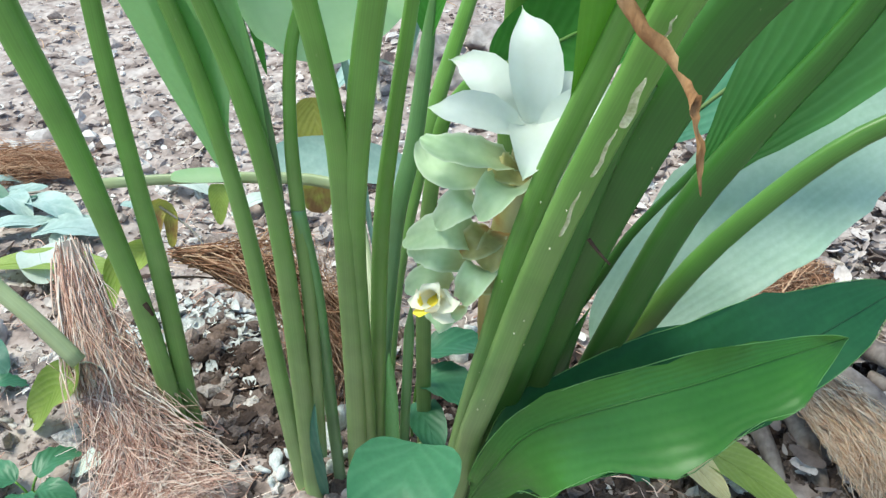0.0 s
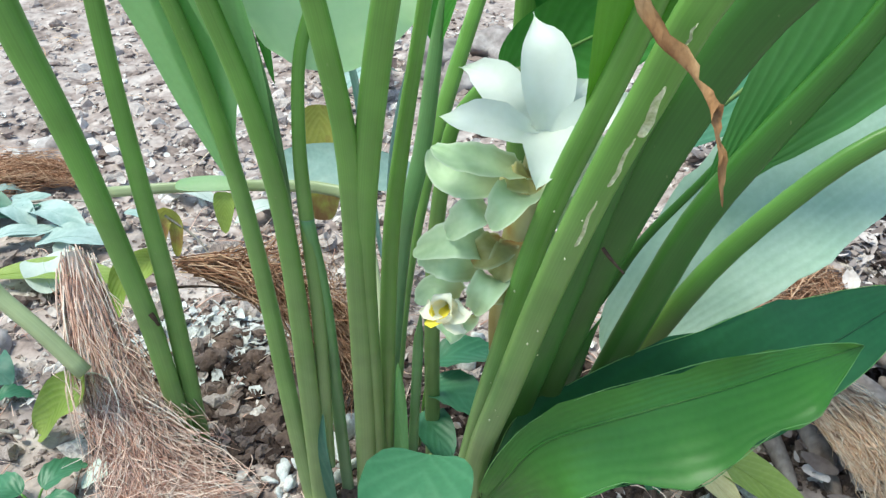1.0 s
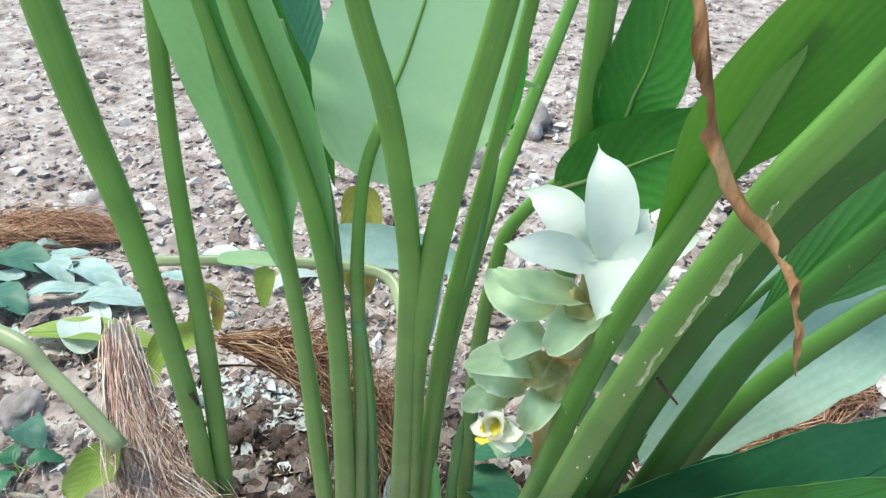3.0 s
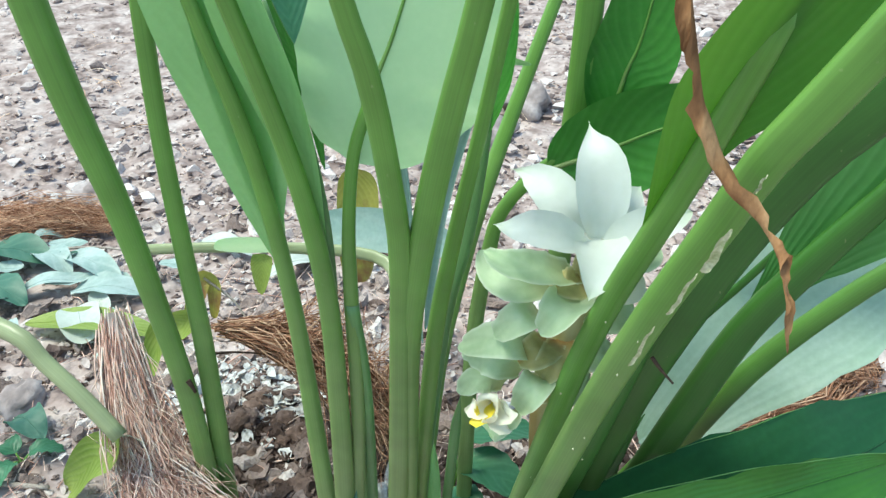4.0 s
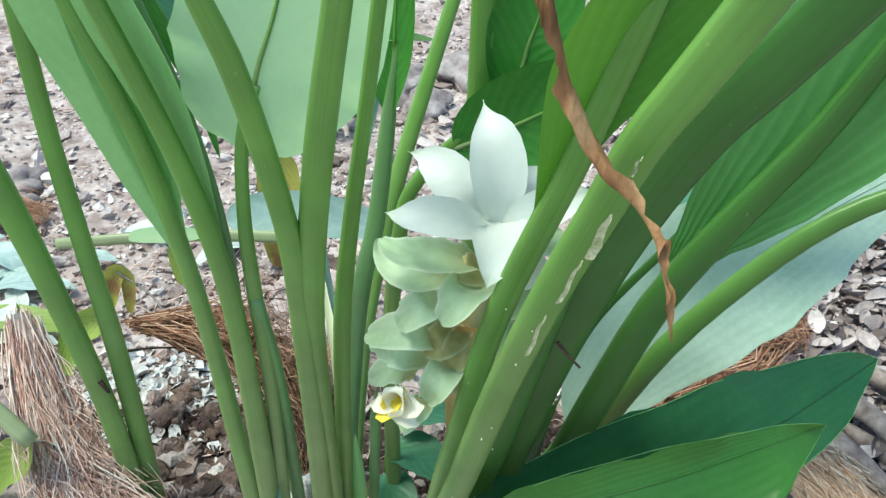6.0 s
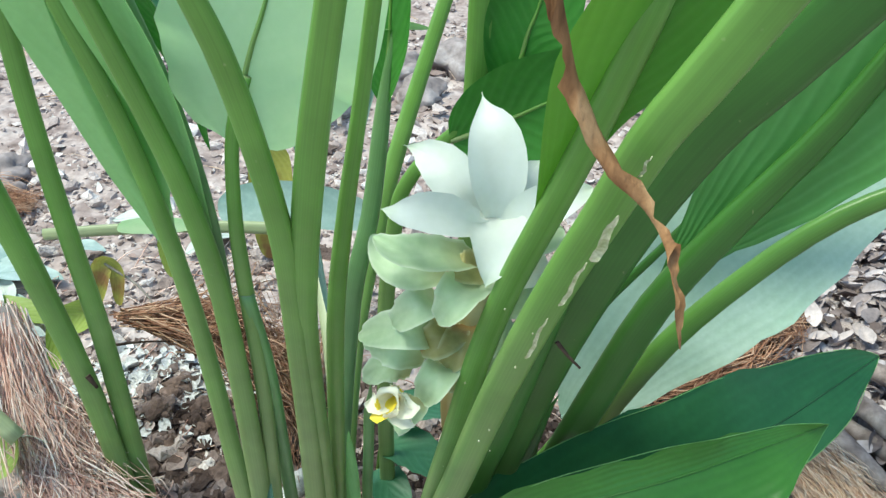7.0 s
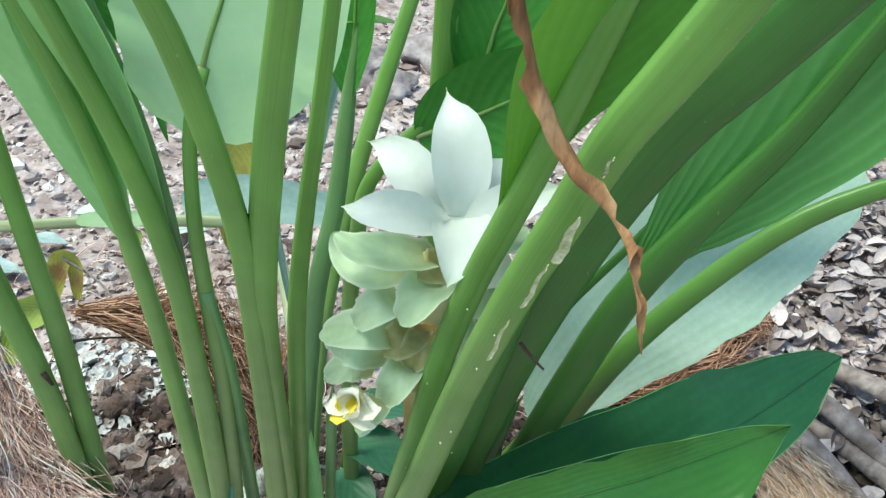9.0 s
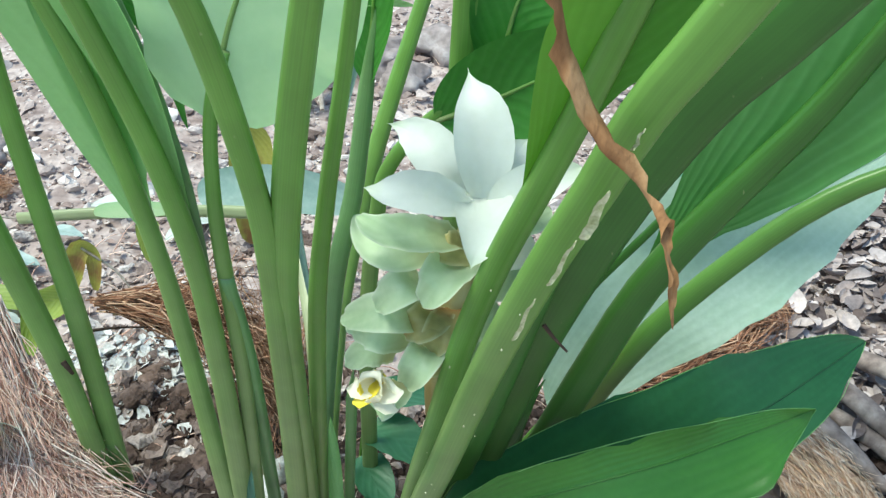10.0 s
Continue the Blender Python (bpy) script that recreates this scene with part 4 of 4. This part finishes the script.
spike_bract([(0.178, 0.468, 0.302), (0.185, 0.458, 0.305), (0.192, 0.456, 0.305), (0.198, 0.462, 0.303)], 0.0115, (0.1, -0.8, 0.65), BRACT, a=0.35, b=0.5, cup=0.6, seed=25, keep=0.5, wave=0.0009, curl=-0.06)
spike_bract([(0.173, 0.47, 0.277), (0.18, 0.46, 0.279), (0.185, 0.458, 0.277), (0.191, 0.464, 0.273)], 0.0105, (0.1, -0.8, 0.65), BRACT, a=0.35, b=0.5, cup=0.6, seed=26, keep=0.5, wave=0.0009, curl=-0.06)
spike_bract([(0.182, 0.468, 0.339), (0.176, 0.456, 0.347), (0.17, 0.45, 0.352), (0.163, 0.455, 0.35)], 0.009, (0, -0.7, 0.8), BRACT_BROWN, a=0.4, b=0.5, cup=0.5, seed=27, keep=0.5, wave=0.0009, curl=-0.06, label="pale brown withering bract")

# the open flower in the lowest bract
flower = new("open_flower")
flower.parent = spike
tagged(flower, "small pale cream flower with a yellow lip")
fc = Vector((0.137, 0.435, 0.283))
for k, (d, half, mat, name) in enumerate((((-0.8, -0.75, -0.05), 0.008, LIP, "lip"), ((-0.85, -0.35, 0.25), 0.0085, PETAL, "petal"), ((-0.1, -0.4, 0.95), 0.0095, PETAL, "petal"), ((0.7, -0.55, 0.35), 0.0105, PETAL, "petal"), ((0.65, -0.7, -0.35), 0.0095, PETAL, "petal"), ((0.05, -0.85, -0.1), 0.007, PETAL, "petal"))):
    d = Vector(d).normalized()
    part(name, blade([fc - d * 0.002 + Vector((0, 0.007, -0.002)), fc + d * 0.005, fc + d * 0.0095 + Vector((0, -0.002, 0)), fc + d * 0.0122 + Vector((0, 0.001, 0))], (-0.3, -1, 0.5), half * 0.85, a=0.35, b=0.26, n=12, m=8, cup=1.3, keep=0.3, seed=k, wave=0.0008, waves=2), mat, flower)


# ---------------------------------------------------------------- things on the ground
def lying(name, label, category, start_at, end_at, half, mat, lift=0.008, bend=0.012, facing=(0, 0, 1), group="", rib=0.0009, **kw):
    """A fallen leaf from one place to another on the plan, arched a little."""
    ob = thing(name, label, category, group)
    za, zb = rise(*start_at) + lift, rise(*end_at) + lift
    mid = ((start_at[0] + end_at[0]) / 2, (start_at[1] + end_at[1]) / 2, (za + zb) / 2 + bend)
    pts = [(start_at[0], start_at[1], za), mid, (end_at[0], end_at[1], zb)]
    bl = part("blade", blade(pts, facing, half, n=18, m=8, waves=1.6, **kw), mat, ob)
    if rib:
        part("midrib", tube(pts, rib, rib * 0.3, n=16, sides=6), mat, bl)
    return ob


G = "fallen leaves on the soil"
lying("fallen_leaf", "pale blue-green fallen leaf on the soil", "leaf", (-0.49, 0.95), (-0.415, 0.895), 0.02, LEAF_LITTER, bend=0.02, group=G, wave=0.002, seed=1)
lying("fallen_leaf", "pale blue-green fallen leaf on the soil", "leaf", (-0.445, 0.94), (-0.345, 0.885), 0.02, LEAF_LITTER, lift=0.014, group=G, seed=2, a=0.5, b=0.6)
lying("fallen_leaf", "pale grey-green fallen leaf on the soil", "leaf", (-0.47, 0.86), (-0.39, 0.885), 0.014, LEAF_LITTER, lift=0.012, group=G, seed=3)
lying("fallen_leaf", "dark green fallen leaf on the soil", "leaf", (-0.53, 0.875), (-0.44, 0.835), 0.026, LEAF_LITTER_DARK, group=G, seed=4, wave=0.003)
lying("fallen_leaf", "dark green fallen leaf on the soil", "leaf", (-0.56, 0.95), (-0.46, 0.93), 0.03, LEAF_LITTER_DARK, group=G, seed=5)
lying("fallen_leaf", "grey-green fallen leaf on the soil", "leaf", (-0.40, 0.865), (-0.30, 0.875), 0.022, LEAF_LITTER, group=G, seed=6, wave=0.002)
lying("fallen_leaf", "whitish fallen leaf on the soil", "leaf", (-0.375, 0.835), (-0.335, 0.775), 0.024, LEAF_WHITE, lift=0.015, group=G, seed=7, a=0.4, b=0.4)
lying("fallen_leaf", "yellow-green fallen leaf on the soil", "leaf", (-0.42, 0.80), (-0.245, 0.80), 0.022, LEAF_YELLOWGREEN, lift=0.012, group=G, seed=8)
lying("fallen_leaf", "whitish dry fallen leaf on the soil", "leaf", (-0.29, 1.0), (-0.215, 0.985), 0.016, LEAF_WHITE, group=G, seed=9)
lying("fallen_leaf", "whitish fallen leaf on the soil", "leaf", (-0.31, 0.76), (-0.26, 0.73), 0.016, LEAF_WHITE, lift=0.015, group=G, seed=10)
lying("fallen_leaf", "dark green small fallen leaf on the soil", "leaf", (-0.35, 0.66), (-0.30, 0.63), 0.018, LEAF_LITTER_DARK, group=G, seed=11, wave=0.003)
lying("fallen_leaf", "pale dry fallen leaf on the soil", "leaf", (-0.18, 0.94), (-0.12, 0.98), 0.015, LEAF_WHITE, group=G, seed=12)
lying("fallen_leaf", "cream and green half-yellowed leaf on the soil", "leaf", (0.28, 0.60), (0.345, 0.52), 0.016, LEAF_CREAM, lift=0.025, group=G, seed=18, a=0.4, b=0.5)
lying("fallen_leaf", "yellow-green long leaf on the soil", "leaf", (0.30, 0.605), (0.40, 0.51), 0.02, LEAF_YELLOWGREEN, lift=0.022, group=G, seed=19, a=0.4, b=0.5)
lying("fallen_leaf", "pale leaf lying far behind on the ground", "leaf", (-0.17, 1.36), (-0.13, 1.52), 0.028, LEAF_WHITE, lift=0.03, bend=0.03, group=G, seed=20)
lying("fallen_leaf", "pale green withered leaf far behind", "leaf", (-0.11, 1.25), (-0.03, 1.36), 0.02, LEAF_BLUE, lift=0.03, bend=0.03, group=G, seed=21)
lying("fallen_leaf", "pale green withered leaf far behind", "leaf", (-0.12, 1.46), (-0.06, 1.30), 0.016, LEAF_WHITE, lift=0.05, bend=0.04, group=G, seed=22)
lying("fallen_leaf", "whitish dry leaf scrap on the soil", "leaf", (-0.185, 0.525), (-0.145, 0.545), 0.012, LEAF_WHITE, lift=0.008, group=G, seed=23, rib=0.0)

litter_rng = random.Random(8)
for k in range(22):
    x, y, ang, s = litter_rng.uniform(-0.58, -0.3), litter_rng.uniform(0.76, 0.97), litter_rng.uniform(0, 6.28), litter_rng.uniform(0.025, 0.06)
    mat, word = ((LEAF_LITTER, "pale blue-green"), (LEAF_LITTER_DARK, "dark green"), (LEAF_WHITE, "whitish"), (LEAF_LITTER, "pale blue-green"))[k % 4]
    lying("fallen_leaf", word + " small fallen leaf on the soil", "leaf", (x, y), (x + math.cos(ang) * s, y + math.sin(ang) * s), s * litter_rng.uniform(0.2, 0.32), mat, lift=litter_rng.uniform(0.008, 0.02), bend=litter_rng.uniform(-0.004, 0.012), group=G, seed=60 + k, a=0.5, b=0.6, wave=0.001)

# bent stalk with its folded blade
bent = thing("bent_leaf", "bent green leaf stalk with a limp folded blade", "leaf")
part("stalk", tube([(-0.46, 0.67, -0.005), (-0.42, 0.65, 0.1), (-0.34, 0.61, 0.18), (-0.25, 0.58, 0.186), (-0.222, 0.57, 0.166), (-0.192, 0.56, 0.142), (-0.163, 0.55, 0.113)], 0.009, 0.007, n=24, sides=12, flat=0.8), STALK_PALE, bent)
part("blade", blade([(-0.163, 0.55, 0.115), (-0.18, 0.562, 0.085), (-0.208, 0.572, 0.061), (-0.24, 0.582, 0.02), (-0.256, 0.585, 0.002)], (-0.2, -0.7, 0.7), 0.021, a=0.35, b=0.45, cup=0.9, seed=6), LEAF_YELLOWGREEN, bent, "limp yellow-green blade")
part("blade", blade([(-0.165, 0.565, 0.1), (-0.18, 0.59, 0.06), (-0.2, 0.61, 0.02)], (0.3, -0.6, 0.8), 0.022, a=0.4, b=0.4, cup=0.5, seed=7, n=14), LEAF_WHITE, bent, "pale underside of the blade")


# bundles of coconut fibre
def husk(label, path, widths, count, mat, seed, thick=0.35, radius=0.0008, core=True, fray=0.25, core_mat=None, tangle=0.0):
    """A bundle of fibres that follows path; widths is its half width at each point."""
    ob = thing("coconut_husk", label, "husk", "coconut husks on the soil")
    r = random.Random(seed)
    c = [Vector(p) for p in path]
    if core:
        bm = bmesh.new()
        cc = along(path, 18)
        tg = tangents(cc)
        rings = []
        for i, (q, t) in enumerate(zip(cc, tg)):
            u = i / 18 * (len(widths) - 1)
            k = min(int(u), len(widths) - 2)
            w = (widths[k] + (widths[k + 1] - widths[k]) * (u - k)) * 0.6
            s = t.cross(Vector((0, 0, 1))).normalized()
            f = s.cross(t)
            ring = []
            for j in range(16):
                a = 2 * math.pi * j / 16
                e = 1 + 0.3 * noise.noise(Vector((math.cos(a) * 2, math.sin(a) * 2, i * 0.35 + seed)))
                ring.append(bm.verts.new(q + s * math.cos(a) * w * e + f * math.sin(a) * w * thick * e))
            rings.append(ring)
        for i in range(18):
            for j in range(16):
                bm.faces.new((rings[i][j], rings[i][(j + 1) % 16], rings[i + 1][(j + 1) % 16], rings[i + 1][j]))
        bm.faces.new(rings[0])
        bm.faces.new(rings[-1])
        part("core", bm, core_mat or mat, ob)
    st = []
    for _ in range(count):
        a0 = r.uniform(-1, 1)
        h0 = r.uniform(-1.0, 1.0)
        i0 = r.uniform(0, 0.75) * (len(c) - 1)
        i1 = min(len(c) - 1, i0 + r.uniform(0.25, 0.8) * (len(c) - 1))
        pts = []
        loose = fray if r.random() < 0.35 else 0.12
        for s in range(4):
            u = i0 + (i1 - i0) * s / 3
            k = min(int(u), len(c) - 2)
            q = c[k].lerp(c[k + 1], u - k)
            t = (c[k + 1] - c[k]).normalized()
            w = widths[k] + (widths[k + 1] - widths[k]) * (u - k)
            sd = t.cross(Vector((0, 0, 1))).normalized()
            a = a0 + r.uniform(-1, 1) * (0.35 + loose * 2 * s / 3)
            h = max(-0.6, h0 * math.sqrt(max(0, 1 - min(1, a * a))) + r.uniform(0, 1) * loose * 2 * s / 3)
            loop = Vector((r.uniform(-1, 1), r.uniform(-1, 1), r.uniform(-0.5, 1))) * (w * tangle)
            pts.append(q + sd * a * w + Vector((0, 0, h * w * thick * 1.1)) + loop)
        st.append((pts, radius * r.uniform(0.5, 1.3)))
    fb = soup("fibre_tangle", *strands(st), mat, ob)
    tagged(fb, kind="stuff")
    return ob


husk("ragged brown bundle of coconut fibre beside the stems", [(-0.195, 0.632, 0.172), (-0.178, 0.6, 0.118), (-0.156, 0.57, 0.073), (-0.13, 0.545, 0.037), (-0.105, 0.515, 0.014), (-0.08, 0.485, 0.006)], [0.011, 0.017, 0.02, 0.022, 0.024, 0.026], 2400, FIBRE, 1, fray=0.8, thick=0.6, radius=0.0007, tangle=0.14)
husk("rust-brown torn coconut husk lying behind the stems", [(-0.112, 0.64, 0.156), (-0.075, 0.66, 0.132), (-0.041, 0.67, 0.107), (-0.007, 0.68, 0.062), (0.012, 0.69, 0.02), (0.02, 0.69, 0.0)], [0.006, 0.013, 0.021, 0.026, 0.024, 0.018], 1100, RUST, 2, fray=2.0, thick=0.6, radius=0.0008, tangle=0.75)
husk("loose brown strip of coconut husk on the bare ground", [(-0.64, 1.0, 0.012), (-0.56, 1.02, 0.018), (-0.48, 1.03, 0.016), (-0.41, 1.03, 0.01)], [0.02, 0.03, 0.026, 0.014], 380, RUST, 3, tangle=0.6, fray=0.8, thick=0.4, radius=0.0007)
husk("pale straw-coloured tuft of coconut fibre by the dry sheaths", [(0.385, 0.655, 0.06), (0.412, 0.628, 0.064), (0.438, 0.598, 0.056), (0.462, 0.566, 0.04), (0.48, 0.535, 0.024)], [0.01, 0.018, 0.023, 0.025, 0.022], 2200, STRAW, 4, fray=0.35, thick=0.5, tangle=0.1, radius=0.0007, core_mat=RUST)
husk("brown strips of coconut husk under the pale leaf", [(0.28, 0.70, 0.015), (0.36, 0.73, 0.03), (0.44, 0.79, 0.03), (0.5, 0.86, 0.012)], [0.02, 0.035, 0.035, 0.02], 600, RUST, 5, fray=0.5, tangle=0.35)


# rolled dry sheaths
def sheath(a, b, r, seed, z=0.02):
    ob = thing("dry_sheath", "grey-brown curled dry leaf sheath on the soil", "dry leaf", "dry sheaths on the soil")
    p = [(a[0], a[1], z + 0.012), ((a[0] + b[0]) / 2, (a[1] + b[1]) / 2, z + 0.02), (b[0], b[1], z)]
    part("roll", blade(p, (0.1, 0.2, -1), r, n=16, m=12, a=0.18, b=0.35, cup=2.3, seed=seed, wave=0.0015, waves=3), BARK, ob)
    return ob


for k, (a, b, r, z) in enumerate((((0.475, 0.73), (0.56, 0.60), 0.022, 0.03), ((0.44, 0.71), (0.525, 0.59), 0.024, 0.018), ((0.53, 0.74), (0.64, 0.62), 0.022, 0.03), ((0.41, 0.66), (0.43, 0.55), 0.022, 0.012), ((0.37, 0.66), (0.40, 0.56), 0.02, 0.008),
                                   ((0.58, 0.72), (0.66, 0.66), 0.02, 0.035), ((0.50, 0.68), (0.59, 0.54), 0.02, 0.012), ((0.34, 0.64), (0.31, 0.57), 0.016, 0.006), ((0.56, 0.67), (0.68, 0.58), 0.02, 0.02))):
    sheath(a, b, r, 50 + k, z)


# stones
def stone(at, size, mat, seed, label, squash=(1, 0.8, 0.6)):
    bm = bmesh.new()
    bmesh.ops.create_icosphere(bm, subdivisions=3, radius=1.0)
    for v in bm.verts:
        e = 1 + 0.6 * noise.noise(v.co * 1.3 + Vector((seed * 3.7, 0, 0))) + 0.3 * noise.noise(v.co * 3.1 + Vector((0, seed * 2.1, 0))) + 0.12 * noise.noise(v.co * 7.0)
        v.co = Vector((v.co.x * squash[0], v.co.y * squash[1], v.co.z * squash[2])) * (size * e)
    ob = part("stone", bm, mat)
    ob.location = (at[0], at[1], rise(*at) + size * squash[2] * 0.35)
    ob.rotation_euler = (0, 0, seed * 1.3)
    return tagged(ob, label, "stone", "stones on the ground")


stone((0.505, 1.5), 0.03, WHITE_STONE, 1, "white angular stone on the bare ground", (1.1, 0.7, 0.7))
stone((0.545, 1.42), 0.022, STONE, 2, "small grey stone on the bare ground")
stone((0.02, 1.45), 0.06, STONE, 3, "large grey stone far behind the plant")
stone((0.12, 1.52), 0.055, STONE, 4, "large grey stone far behind the plant")
stone((0.07, 1.38), 0.04, STONE, 5, "grey stone far behind the plant")
stone((-0.16, 1.62), 0.045, STONE, 6, "brown-grey stone far behind the plant")
stone((0.62, 1.72), 0.05, STONE, 7, "pale grey stone on the bare ground")
stone((-0.50, 1.13), 0.035, STONE, 8, "brown-grey lump of earth on the ground", (1.3, 0.8, 0.5))
stone((-0.47, 1.09), 0.022, STONE, 9, "small brown-grey lump of earth on the ground", (1.3, 0.8, 0.5))
stone((-0.44, 0.69), 0.028, STONE, 10, "brown-grey lump of earth on the ground", (1.2, 0.8, 0.6))
stone((-0.36, 0.69), 0.024, STONE, 11, "brown-grey lump of earth on the ground", (1.2, 0.8, 0.6))
stone((-0.13, 0.55), 0.012, STONE, 12, "small grey stone on the soil")
stone((-0.165, 0.51), 0.014, STONE, 13, "small grey stone on the soil")


earth_spots = random.Random(12)
for k in range(26):
    x, y = earth_spots.uniform(-0.13, 0.03), earth_spots.uniform(0.585, 0.72)
    stone((x, y), earth_spots.uniform(0.006, 0.015), EARTH, 20 + k, "dark brown crumbly clod of earth", (1.1, 0.9, 0.75))


# white chips at the foot of the stems
def shard(at, size, seed, label="white flaky chip at the foot of the stems"):
    bm = bmesh.new()
    r = random.Random(seed)
    bmesh.ops.create_icosphere(bm, subdivisions=2, radius=1.0)
    for v in bm.verts:
        e = 1 + 0.5 * noise.noise(v.co * 1.4 + Vector((seed * 1.7, 0, 0)))
        v.co = Vector((v.co.x * 0.6, v.co.y * 0.3, v.co.z)) * (size * e)
    ob = part("white_chip", bm, WHITE_CHIP)
    ob.location = (at[0], at[1], rise(*at) + size * 0.4)
    ob.rotation_euler = (r.uniform(-0.9, 0.9), r.uniform(-0.9, 0.9), r.uniform(0, 6))
    return tagged(ob, label, "chip", "white chips on the soil")


for k, (x, y, s) in enumerate(((-0.02, 0.55, 0.013), (-0.012, 0.54, 0.011), (-0.03, 0.545, 0.010), (-0.005, 0.555, 0.012), (-0.018, 0.532, 0.009), (0.03, 0.60, 0.022), (0.022, 0.575, 0.018), (0.035, 0.56, 0.014), (0.038, 0.63, 0.024), (0.03, 0.55, 0.012),
                                 (0.11, 0.70, 0.016), (0.125, 0.69, 0.018), (0.135, 0.72, 0.016), (-0.025, 0.56, 0.008), (0.045, 0.585, 0.012), (-0.24, 0.99, 0.012), (-0.60, 0.75, 0.014), (0.004, 0.610, 0.021), (0.012, 0.582, 0.018), (0.005, 0.593, 0.016))):
    shard((x, y), s, k)


# twigs
def twig(pts, r, mat=None, label="thin dark twig on the soil"):
    ob = part("twig", tube(pts, r, r * 0.5, n=12, sides=7), mat or TWIG)
    return tagged(ob, label, "twig", "twigs")


twig([(-0.103, 0.602, 0.16), (-0.085, 0.622, 0.147), (-0.064, 0.65, 0.123)], 0.0013, label="thin dark twig caught in the husk")
twig([(0.213, 0.432, 0.324), (0.218, 0.43, 0.318), (0.224, 0.428, 0.312)], 0.0011, label="short dark twig caught between the petioles")
twig([(-0.42, 0.56, 0.008), (-0.34, 0.575, 0.012), (-0.27, 0.58, 0.008)], 0.0045, GREY_TWIG, "pale grey stick lying on the soil")
twig([(-0.50, 0.66, 0.01), (-0.42, 0.67, 0.012), (-0.34, 0.675, 0.008)], 0.004, GREY_TWIG, "pale grey stick lying on the soil")
twig([(-0.46, 0.95, 0.02), (-0.40, 0.955, 0.022), (-0.33, 0.95, 0.018)], 0.002, GREY_TWIG, "thin pale twig among fallen leaves")
twig([(-0.10, 1.33, 0.02), (-0.11, 1.4, 0.06), (-0.13, 1.5, 0.07)], 0.005, GREY_TWIG, "pale dry stalk far behind the plant")
twig([(-0.04, 1.25, 0.02), (-0.06, 1.35, 0.05), (-0.09, 1.48, 0.06)], 0.004, GREY_TWIG, "pale dry stalk far behind the plant")


# low weeds
def weed(label, at, leaves, mat=None):
    ob = thing("weed", label, "weed", "low weeds")
    for k, (ang, length, half, z) in enumerate(leaves):
        d = Vector((math.cos(radians(ang)), math.sin(radians(ang)), 0))
        o = Vector((at[0], at[1], rise(*at)))
        part("stalk", tube([o, o + d * length * 0.1 + Vector((0, 0, z * 0.6)), o + d * length * 0.25 + Vector((0, 0, z))], 0.0012, 0.001, n=8, sides=6), SHEATH, ob)
        p = o + d * length * 0.25 + Vector((0, 0, z))
        part("leaf_blade", blade([p, p + d * length * 0.35 + Vector((0, 0, 0.004)), p + d * length * 0.7, p + d * length - Vector((0, 0, 0.008))], (0, 0, 1), half, a=0.4, b=0.6, n=16, m=8, cup=0.5, wave=0.001, seed=k), mat or WEED, ob)
    return ob


weed("low weed with blue-green leaves on the soil", (-0.215, 0.505), [(60, 0.04, 0.014, 0.02), (170, 0.04, 0.014, 0.02), (285, 0.04, 0.015, 0.02), (350, 0.035, 0.012, 0.015)])
weed("small weed with heart-shaped green leaves by the stems", (0.092, 0.585), [(-25, 0.055, 0.02, 0.085), (-60, 0.05, 0.016, 0.06), (20, 0.06, 0.018, 0.1)], WEED)
weed("broad-leaved young weed with one round green leaf", (0.125, 0.46), [(-98, 0.075, 0.034, 0.165), (20, 0.02, 0.006, 0.03)], WEED)
weed("small weed with green leaves on the soil", (0.27, 0.58), [(40, 0.03, 0.01, 0.015), (200, 0.03, 0.01, 0.012), (300, 0.03, 0.01, 0.015)], WEED)
weed("low weed with blue-green leaves on the soil", (-0.31, 0.605), [(30, 0.03, 0.01, 0.012), (150, 0.03, 0.012, 0.012), (260, 0.03, 0.01, 0.012)])
